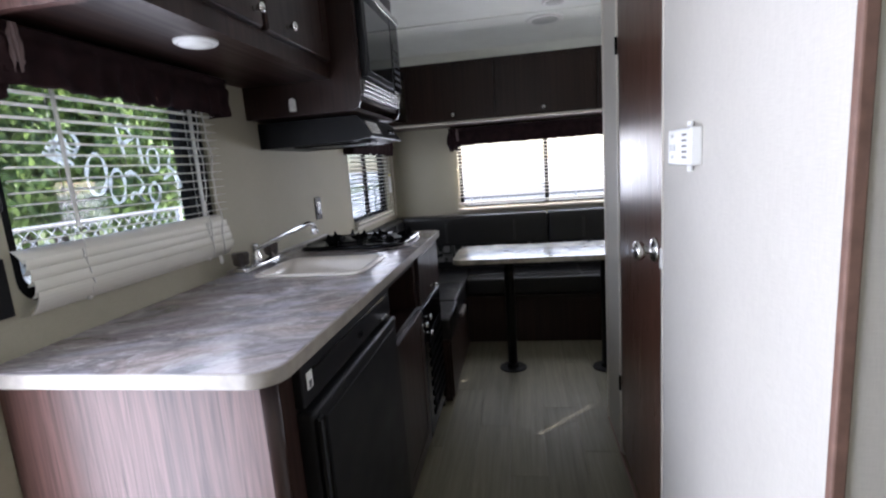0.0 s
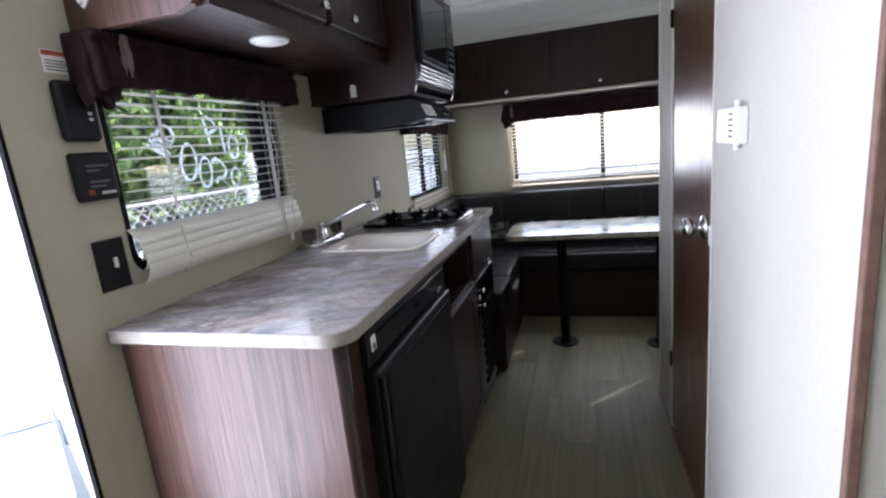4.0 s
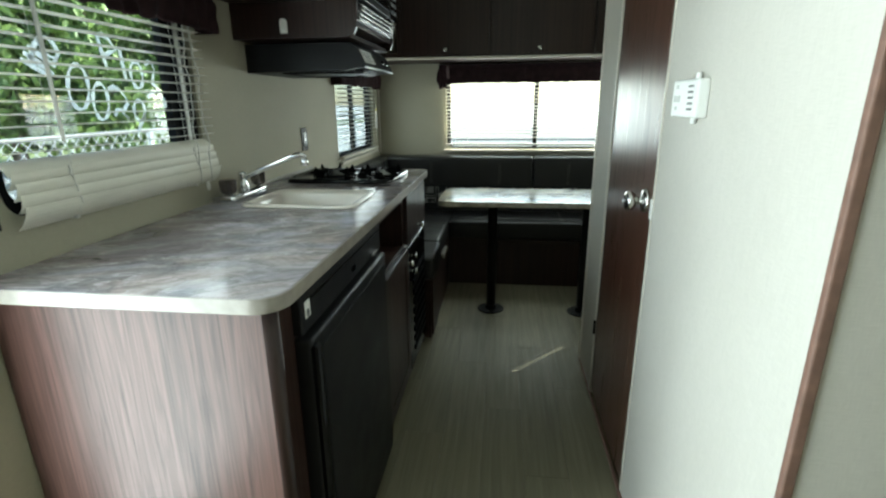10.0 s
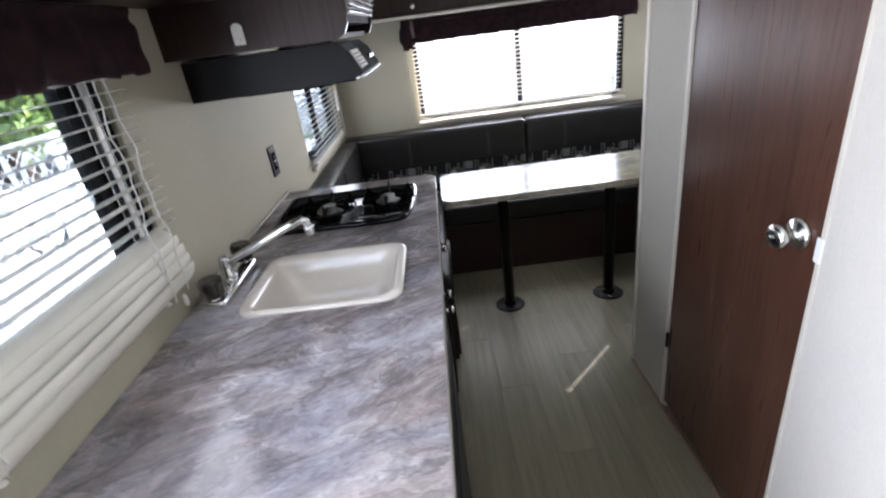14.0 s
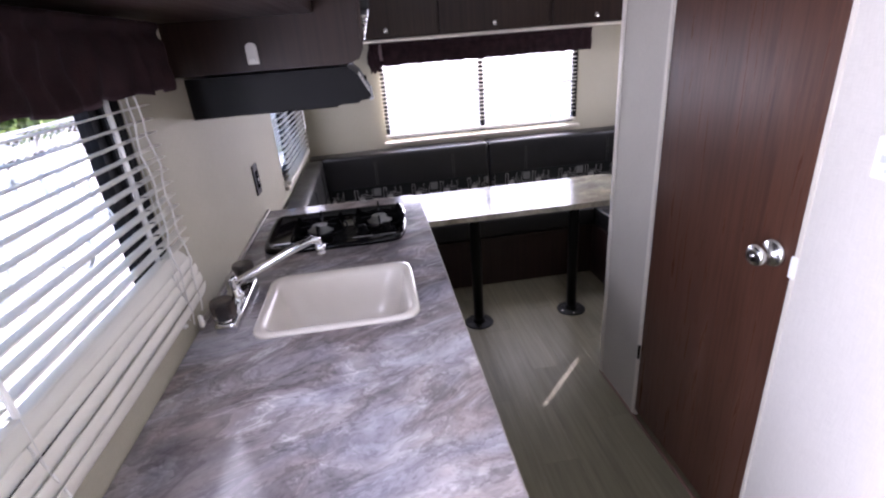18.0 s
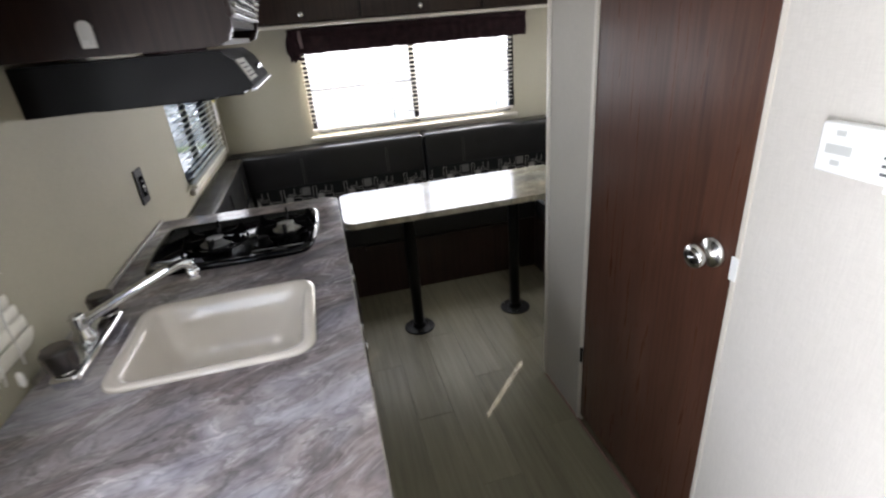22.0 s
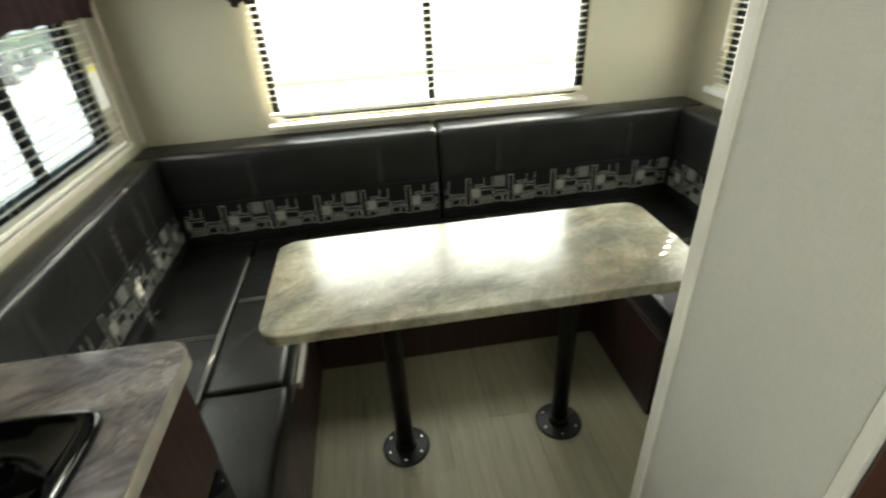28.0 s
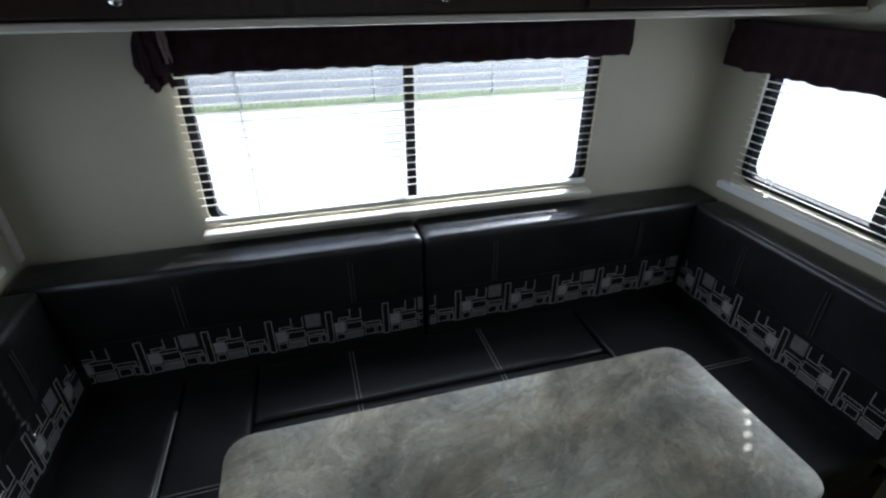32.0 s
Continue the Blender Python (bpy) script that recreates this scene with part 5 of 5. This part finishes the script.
def print_strip(t, axis, w, way, u0, u1, z0, skip):
    """The woven band of small rectangles along a backrest's foot, lying proud of the cover."""

    def patch(bm, a, b, c, d, lift):
        a, b = max(a, u0), min(b, u1)
        if b - a < 0.0015:
            return
        vs = []
        for e in (w + way * lift, w + way * (lift + 0.0008)):
            for p, q in ((a, c), (b, c), (b, d), (a, d)):
                vs.append(bm.verts.new((p, e, q) if axis == "y" else (e, p, q)))
        for f in ((0, 1, 2, 3), (7, 6, 5, 4), (0, 4, 5, 1), (1, 5, 6, 2), (2, 6, 7, 3), (3, 7, 4, 0)):
            bm.faces.new([vs[i] for i in f])

    def add(name, bm, material):
        if len(bm.verts):
            part(name, bm, material, t)
        else:
            bm.free()
    u = u0 - skip
    th = 0.0028
    k = 0
    while u < u1:
        for i, (a, b, c, d) in enumerate(PRINT_OUT + PRINT_OPEN):
            a, b, c, d = a + u, b + u, c + z0, d + z0
            bm = bmesh.new()
            patch(bm, a, b, c, c + th, 0.0012)
            if i < len(PRINT_OUT):
                patch(bm, a, b, d - th, d, 0.0012)
            patch(bm, a, a + th, c + th, d - th, 0.0012)
            patch(bm, b - th, b, c + th, d - th, 0.0012)
            add("outline", bm, M_PRINT)
        for a, b, c, d in PRINT_FILL:
            bm = bmesh.new()
            patch(bm, a + u, b + u, c + z0, d + z0, 0.0006)
            add("square", bm, M_PRINT)
        for a, b, c, d in PRINT_GREY + ([(0.124, 0.172, 0.080, 0.130)] if k % 2 else []):
            bm = bmesh.new()
            patch(bm, a + u, b + u, c + z0, d + z0, 0.0004)
            add("block", bm, M_PRINT_GREY)
        u += CELL
        k += 1


def backrest(at, label, x0, x1, y0, y1, axis, face, way, seams=(), skip=0.06):
    """A leaning bolster: plump top, flat face with a patterned foot."""
    t = thing("back_cushion", at, label, "cushion", "dinette back cushions")
    part("cover", cushion(x0, x1, y0, y1, SEAT - 0.03, 0.846, 0.022, 0.004), M_LEATHER, t, smooth=True)
    u0, u1 = (max(0.125, x0 + 0.008), min(2.188, x1 - 0.008)) if axis == "y" else (y0 + 0.008, y1 - 0.016)
    lo, hi = sorted((face - way * 0.004, face + way * 0.004))
    bm = box(u0, u1, lo, hi, 0.474, 0.640, 0.002) if axis == "y" else box(lo, hi, u0, u1, 0.474, 0.640, 0.002)
    part("print_band", bm, M_PRINT_DARK, t, "black band with grey squares")
    print_strip(t, axis, face + way * 0.004, way, u0 + 0.002, u1 - 0.002, 0.497, skip)
    for u in seams:
        pts = [(face + way * 0.005, u, 0.65), (face + way * 0.006, u, 0.74), (face + way * 0.003, u, 0.80)]
        if axis == "y":
            pts = [(u, a, z) for a, u, z in pts]
        part("seam", tube(pts, 0.0016, 6), M_STITCH, t)
        off = 0.012
        pts2 = [(p[0] + off, p[1], p[2]) if axis == "y" else (p[0], p[1] + off, p[2]) for p in pts]
        part("seam", tube(pts2, 0.0014, 6), M_STITCH, t)
    return t


backrest((0.06, 2.8, SEAT), "dark leatherette wall-side back cushion with patterned foot", 0.008, 0.105, 2.012, 3.213, "x", 0.105, 1, (2.32, 2.62, 3.0))
backrest((0.65, 3.3, SEAT), "dark leatherette back cushion below the back window", 0.012, 1.168, 3.215, 3.378, "y", 3.215, -1, (0.42, 0.923), 0.044)
backrest((1.7, 3.3, SEAT), "dark leatherette back cushion beside its twin, stitched", 1.172, 2.320, 3.215, 3.378, "y", 3.215, -1, (1.412, 1.982), 0.094)
backrest((2.26, 2.8, SEAT), "dark leatherette back cushion under the side window", 2.203, 2.322, 2.395, 3.213, "x", 2.203, -1, (2.66, 2.95))

table = thing("dinette_table", (1.17, 2.46, 0), "grey-beige stone-look laminate dinette table on two black posts", "table")
TX0, TX1, TY0, TY1, TZ = 0.602, 1.743, 2.236, 2.686, 0.707
part("tabletop", slab("z", TZ - 0.027, TZ, rounded(TX0, TX1, TY0, TY1, 0.055)), M_TABLE, table)
part("edge_band", slab("z", TZ - 0.027, TZ - 0.002, rounded(TX0 - 0.003, TX1 + 0.003, TY0 - 0.003, TY1 + 0.003, 0.057), [rounded(TX0 - 0.0005, TX1 + 0.0005, TY0 - 0.0005, TY1 + 0.0005, 0.0555)]), M_TABLE, table)
for x in (0.899, 1.440):
    y = 2.436
    leg = part("leg", turned([(0.028, 0), (0.028, 0.61), (0.030, 0.62), (0.030, 0.65)], (x, y, 0.02), sides=24), M_KNOB, table, "round black steel post", True)
    part("foot_plate", turned([(0.080, 0), (0.080, 0.004), (0.076, 0.007), (0.036, 0.010), (0.034, 0.030), (0.029, 0.032)], (x, y, 0.0), sides=32), M_KNOB, leg, "round black floor plate")
    part("top_plate", turned([(0.03, 0), (0.07, 0.010), (0.075, 0.013)], (x, y, TZ - 0.0405), sides=24), M_KNOB, leg)
    for k in range(6):
        a = k * 1.0472 + 0.4
        part("screw", turned([(0.005, 0), (0.005, 0.002), (0.002, 0.0035)], (x + 0.060 * math.cos(a), y + 0.060 * math.sin(a), 0.0085), sides=8), M_STEEL, leg)

# ---- wall fittings ----
outlet = thing("wall_outlet", (0, 1.925, 1.06), "black wall outlet with one white socket mark", "outlet")
part("plate", box(0.0, 0.006, 1.890, 1.958, 1.008, 1.117, 0.002), M_BLACK, outlet)
part("insert", box(0.006, 0.009, 1.906, 1.942, 1.031, 1.094, 0.001), M_GLOSS, outlet)
for z in (1.044, 1.074):
    part("contact", box(0.009, 0.0098, 1.917, 1.931, z, z + 0.008), M_GREY, outlet)
part("sticker", box(0.009, 0.0096, 1.918, 1.930, 1.057, 1.066), M_WHITE, outlet)

sw = thing("light_switch", (0, 0.39, 1.055), "black wall switch plate with small white rocker", "switch")
part("plate", box(0.0, 0.007, 0.354, 0.427, 0.996, 1.111, 0.002), M_BLACK, sw)
part("rocker", box(0.007, 0.012, 0.391, 0.400, 1.046, 1.069, 0.001), M_WHITE, sw, "white rocker")
mon = thing("system_monitor", (0, 0.395, 1.25), "black system monitor panel with red and grey markings", "control panel")
part("case", box(0.0, 0.016, 0.346, 0.444, 1.198, 1.303, 0.008, 3), M_BLACK, mon)
for z, w in ((1.272, 0.052), (1.262, 0.03), (1.238, 0.048), (1.228, 0.036)):
    part("text_line", box(0.016, 0.0166, 0.375, 0.375 + w, z, z + 0.004), M_GREY, mon)
part("indicator", box(0.016, 0.0185, 0.367, 0.381, 1.213, 1.223, 0.001), M_RED, mon, "red rocker lamp")
part("logo_bar", box(0.016, 0.0166, 0.398, 0.432, 1.212, 1.218), M_METALGREY, mon)
stat = thing("thermostat", (0, 0.388, 1.39), "tall black wall thermostat case", "thermostat")
part("case", box(0.0, 0.022, 0.345, 0.431, 1.325, 1.450, 0.012, 3), M_BLACK, stat)
for z in (1.368, 1.380):
    part("button", box(0.022, 0.0245, 0.403, 0.411, z, z + 0.006, 0.001), M_WHITE, stat)
warn = thing("warning_label", (0, 0.38, 1.488), "white wall label with dull red header", "label")
part("paper", box(0.0, 0.001, 0.349, 0.414, 1.465, 1.511), M_PAPER, warn)
part("header", box(0.001, 0.0016, 0.351, 0.412, 1.499, 1.509), M_ORANGE, warn)
for k in range(4):
    part("text_line", box(0.001, 0.0015, 0.354, 0.406 - 0.01 * (k % 2), 1.470 + 0.006 * k, 1.4725 + 0.006 * k), M_GREY, warn)
badge = thing("adhesive_hook", (0.05, 0.425, 1.61), "white heart-shaped adhesive hook on the cabinet end", "hook")
bm = slab("y", 0.421, 0.4245, [(0.055, 1.590), (0.072, 1.606), (0.073, 1.618), (0.066, 1.626), (0.058, 1.620), (0.050, 1.626), (0.041, 1.620), (0.041, 1.606)])
part("plate", bm, M_WHITE, badge)
part("peg", box(0.052, 0.060, 0.412, 0.421, 1.598, 1.606, 0.002), M_WHITE, badge)

th = thing("wall_thermostat", (NEAR, 0.78, 1.22), "white wall thermostat with grey slots and two mounting nubs", "thermostat")
part("case", box(NEAR - 0.024, NEAR, 0.705, 0.856, 1.189, 1.266, 0.004), M_WHITE, th)
for k in range(5):
    part("slot", box(NEAR - 0.0248, NEAR - 0.0238, 0.728, 0.756, 1.204 + 0.0115 * k, 1.208 + 0.0115 * k), M_GREY, th)
part("display", box(NEAR - 0.0248, NEAR - 0.0238, 0.802, 0.842, 1.220, 1.234), M_LCD, th, "small pale grey display")
for z in (1.203, 1.248):
    part("button", box(NEAR - 0.0250, NEAR - 0.0238, 0.816, 0.830, z, z + 0.008, 0.0003), M_LCD, th)
for z in (1.183, 1.272):
    part("nub", rod((NEAR - 0.010, 0.748, z - 0.006), (NEAR - 0.010, 0.748, z + 0.006), 0.006, sides=10), M_WHITE, th)

# ---- outdoors ----
GZ = -0.62
ground = setting("ground", (0, 0, GZ), "pale gravel lot with dry grass reaching the horizon", "ground")
part("gravel", box(-600, 600, -600, 600, GZ - 0.2, GZ), M_GRAVEL, ground)
verge = setting("verge", (-14, 2, GZ), "strip of dry grass along the fence", "ground")
part("turf", box(-60, -13.5, -40, 60, GZ, GZ + 0.01), M_GRASS, verge)
strip = setting("verge_back", (0, 12.2, GZ), "narrow strip of grass across the end of the lot", "ground")
part("turf", box(-5, 30, 11.9, 12.6, GZ, GZ + 0.012), M_GRASS, strip)
road = setting("road", (0, 20, GZ), "sunlit grey road beyond the lot", "road")
part("asphalt", box(-5, 60, 12.6, 40, GZ, GZ + 0.006), M_ROAD, road)


def fence(at, way, n, gap, height, label):
    """Chain-link fence: posts, a top rail and a woven wire net."""
    t = thing("chain_link_fence", at, label, "fence", "fences")
    at, way = Vector(at), Vector(way)
    for k in range(n + 1):
        p = at + way * (gap * k)
        part("post", rod(p, p + Vector((0, 0, height)), 0.03, sides=8), M_METALGREY, t)
    part("top_rail", rod(at + Vector((0, 0, height)), at + way * (gap * n) + Vector((0, 0, height)), 0.020, sides=8), M_GALV, t)
    bm = bmesh.new()
    length = gap * n
    side = Vector((way.y, -way.x, 0)) * 0.004
    step, s = 0.12, -height
    while s < length:
        for sg in (1, -1):
            a0, a1 = max(0, s), min(length, s + height)
            h0, h1 = a0 - s, a1 - s
            if sg < 0:
                h0, h1 = height - h0, height - h1
            p, q = at + way * a0 + Vector((0, 0, h0)), at + way * a1 + Vector((0, 0, h1))
            w = Vector((0, 0, 0.006))
            vs = [bm.verts.new(c) for c in (p + side, q + side, q + w, p + w, p - side, q - side, q - w, p - w)]
            for f in ((0, 1, 2, 3), (3, 2, 5, 4), (4, 5, 6, 7), (7, 6, 1, 0)):
                bm.faces.new([vs[i] for i in f])
        s += step
    part("wire_net", bm, M_METALGREY, t, kind="stuff")


fence((-3.0, 2.2, GZ), (0, 1, 0), 7, 2.6, 1.58, "galvanised chain-link fence beyond the gravel, trees behind")
fence((-2.9, 12.25, GZ), (1, 0, 0), 7, 2.6, 0.95, "galvanised chain-link fence across the end of the lot")


def tree(x, y, height, spread, seed, label):
    rnd = random.Random(seed)
    t = thing("tree", (x, y, GZ), label, "tree", "trees by the fence")
    trunk = tube([(x, y, GZ), (x + rnd.uniform(-.1, .1), y + 0.1, GZ + height * 0.2), (x + rnd.uniform(-.3, .3), y, GZ + height * 0.45), (x, y + rnd.uniform(-.3, .3), GZ + height * 0.8)], 0.14, 8)
    for v in trunk.verts:
        f = 1.25 - 0.9 * (v.co.z - GZ) / height
        v.co.x, v.co.y = x + (v.co.x - x) * f, y + (v.co.y - y) * f
    part("trunk", trunk, M_BARK, t, smooth=True)
    limbs = bmesh.new()
    heads = []
    for k in range(9):
        a, h = rnd.uniform(0, 6.28), height * rnd.uniform(0.22, 0.7)
        r = spread * rnd.uniform(0.45, 0.95)
        p = Vector((x, y, GZ + h))
        q = p + Vector((r * math.cos(a), r * math.sin(a), height * rnd.uniform(0.08, 0.25)))
        rod(p, q, 0.06, 0.015, 6, bm=limbs)
        heads += [q, p.lerp(q, 0.6)]
    part("limbs", limbs, M_BARK, t)
    heads += [Vector((x + rnd.uniform(-.6, .6) * spread, y + rnd.uniform(-.6, .6) * spread, GZ + height * rnd.uniform(0.3, 1.0))) for _ in range(8)]
    crown = bmesh.new()
    for c in heads:
        big = spread * rnd.uniform(0.28, 0.5)
        for _ in range(150):
            d = Vector((rnd.gauss(0, 1), rnd.gauss(0, 1), rnd.gauss(0, 0.8)))
            d = d.normalized() * big * rnd.uniform(0.3, 1.05)
            e = Euler((rnd.uniform(0, 6), rnd.uniform(0, 6), rnd.uniform(0, 6))).to_matrix()
            s = rnd.uniform(0.09, 0.17)
            vs = [crown.verts.new(c + d + e @ Vector(p) * s) for p in ((-1, 0, 0), (0, -0.5, 0.1), (1.1, 0, 0), (0, 0.5, 0.1))]
            crown.faces.new(vs)
    part("crown", crown, M_LEAF, t)


for k, (x, y, h, s) in enumerate(((-14, 2.2, 4.0, 1.8), (-13.5, 7.6, 4.3, 1.8), (-12, 10.5, 7.5, 2.6), (-11.5, -3.0, 6.8, 2.3), (-16, 5.0, 4.8, 2.2), (-13, 15.5, 8, 2.8), (-15, -8.5, 8, 2.8), (-14.2, 10.4, 5.0, 1.9), (-10.5, 10.0, 3.4, 1.6), (-8.6, 11.0, 2.7, 1.4), (-8.3, 13.0, 2.7, 1.5), (-8.7, 15.0, 2.9, 1.6), (-8.4, 17.2, 2.8, 1.6), (-10.3, 18.4, 2.7, 1.7), (-11.8, 20.6, 2.8, 1.8), (-9.4, 20.2, 2.7, 1.7), (-13.0, 23.0, 3.0, 1.9), (-7.5, 14.8, 2.4, 1.3), (-10.2, 12.5, 6.0, 2.4), (-9.8, 15.5, 5.5, 2.2), (-12.5, 13.0, 8.0, 2.8), (-9.4, 11.2, 3.4, 1.7), (-11.5, 18.5, 7.0, 2.6), (-9.6, 14.0, 3.2, 1.6))):
    tree(x, y, h, s, 40 + k, "leafy green tree behind the fence")

# neighbours on the lot: one beyond the short bench's window, one beyond the doorway
def trailer(x, y, side, label):
    """A travel trailer lying along y; side: where the wall turned to us lies (-1: low x, 1: high x)."""
    rv = thing("parked_trailer", (x, y, GZ), label, "trailer", "parked trailers")
    face = x + side * 1.2
    part("shell", box(x - 1.2, x + 1.2, y - 3, y + 3, GZ + 0.20, GZ + 2.4, 0.12, 3), M_SIDING, rv)
    part("skirt", box(x - 1.19, x + 1.19, y - 2.95, y + 2.95, GZ, GZ + 0.36, 0.01), M_SIDING, rv, "white skirt panel down to the gravel")
    for k in range(8):
        part("siding_rib", box(*sorted((face, face + side * 0.008)), y - 2.85, y + 2.85, GZ + 0.75 + 0.2 * k, GZ + 0.765 + 0.2 * k), M_SIDING, rv)
    for a, b in ((-1.6, -0.4), (0.8, 1.8)):
        part("window", box(*sorted((face, face + side * 0.015)), y + a, y + b, GZ + 1.4, GZ + 2.0, 0.004), M_FARGLASS, rv)
    part("drawbar", box(x - 0.06, x + 0.06, y - 4.0, y - 2.9, GZ + 0.30, GZ + 0.40, 0.01), M_IRON, rv)
    part("jack_post", rod((x, y - 3.8, GZ), (x, y - 3.8, GZ + 0.62), 0.03, sides=10), M_GALV, rv)


trailer(17.0, 10.5, -1, "white skirted travel trailer with grey windows, parked")
trailer(-9.8, 3.7, 1, "white skirted travel trailer parked on pale gravel")

# price painted on the outside of the worktop window
note = thing("painted_writing", (-0.035, 0.78, 1.2), "white hand-painted sale lettering on the window, seen from behind", "writing")


def stroke(pts):
    bm = bmesh.new()
    w = 0.0056
    vs = []
    n = len(pts)
    for i, (u, v) in enumerate(pts):
        a, b = Vector(pts[max(0, i - 1)]), Vector(pts[min(n - 1, i + 1)])
        d = (b - a).normalized()
        o = Vector((-d.y, d.x)) * w * (0.8 + 0.4 * math.sin(i * 1.7))
        vs.append((bm.verts.new((-0.0362, u + o.x, v + o.y)), bm.verts.new((-0.0362, u - o.x, v - o.y)), bm.verts.new((-0.0352, u, v))))
    for a, b in zip(vs, vs[1:]):
        for i in range(3):
            bm.faces.new((a[i], b[i], b[(i + 1) % 3], a[(i + 1) % 3]))
    part("stroke", bm, M_PAINT, note)


def loop(u, v, ru, rv_, a0=0, a1=360, lean=0.0):
    return [(u + ru * math.cos(radians(a)) + lean * rv_ * math.sin(radians(a)), v + rv_ * math.sin(radians(a))) for a in range(a0, a1 + 1, 20)]


stroke(loop(0.718, 1.266, 0.029, 0.050, lean=0.12))
stroke(loop(0.776, 1.234, 0.024, 0.043, lean=0.10))
stroke([(0.806, 1.264), (0.826, 1.270), (0.843, 1.263), (0.860, 1.245), (0.864, 1.229), (0.848, 1.214), (0.842, 1.205), (0.858, 1.190)])
stroke([(0.812, 1.198), (0.822, 1.212), (0.836, 1.214), (0.848, 1.200), (0.858, 1.190)])
stroke(loop(0.903, 1.210, 0.021, 0.027, lean=0.1) + [(0.914, 1.19), (0.894, 1.17), (0.880, 1.140)])
stroke([(0.803, 1.388), (0.809, 1.350), (0.817, 1.309)])
stroke([(0.804, 1.390), (0.822, 1.391), (0.838, 1.384), (0.856, 1.359), (0.834, 1.352), (0.811, 1.342)])
stroke([(0.870, 1.361), (0.871, 1.325), (0.875, 1.286)])
stroke(loop(0.916, 1.303, 0.022, 0.034, lean=0.05))
stroke([(0.955, 1.331), (0.968, 1.340), (0.983, 1.338), (0.989, 1.320), (0.978, 1.298), (0.972, 1.283), (0.994, 1.268), (1.008, 1.245), (1.022, 1.220)])
stroke([(0.945, 1.245), (0.966, 1.258), (0.987, 1.262), (0.999, 1.240), (1.008, 1.222), (1.024, 1.222), (1.030, 1.240), (1.020, 1.264)])
stroke([(0.588, 1.318), (0.618, 1.303), (0.648, 1.286)])
stroke([(0.598, 1.331), (0.630, 1.312), (0.660, 1.291)])
stroke([(0.610, 1.344), (0.640, 1.326), (0.668, 1.308)])
stroke([(0.604, 1.308), (0.622, 1.340), (0.641, 1.365), (0.658, 1.368), (0.674, 1.358), (0.683, 1.338), (0.672, 1.320), (0.654, 1.312)])
stroke([(0.636, 1.362), (0.646, 1.346), (0.652, 1.332), (0.664, 1.326), (0.678, 1.325)])


# ---- floor planks ----
PW, PL = 0.15, 0.92
PLANKS = {}


def plank(x0, x1, y0, y1):
    """One plank; planks of one size share a mesh."""
    key = (round(x1 - x0, 3), round(y1 - y0, 3))
    if key not in PLANKS:
        bm = box(-key[0] / 2 + 0.0003, key[0] / 2 - 0.0003, -key[1] / 2 + 0.0003, key[1] / 2 - 0.0003, -0.004, 0.0, 0.0004, 1)
        me = bpy.data.meshes.new("plank")
        bm.to_mesh(me)
        bm.free()
        me.materials.append(M_PLANK)
        PLANKS[key] = me
    p = new("plank", PLANKS[key])
    p.location = ((x0 + x1) / 2, (y0 + y1) / 2, 0)
    p.parent = floor


col = 0
x = 0.002
while x < WX - 0.02:
    y = FY - (col * 0.37) % PL
    while y < BY - 0.01:
        y0, y1 = max(y, FY + 0.002), min(y + PL, BY - 0.002)
        shut_in = x > AISLE + 0.06 and BATH0 + 0.05 < y0 and y1 < BATH1 - 0.05
        if y1 - y0 > 0.03 and not shut_in:
            plank(x, min(x + PW, WX - 0.002), y0, y1)
        y += PL
    x += PW
    col += 1
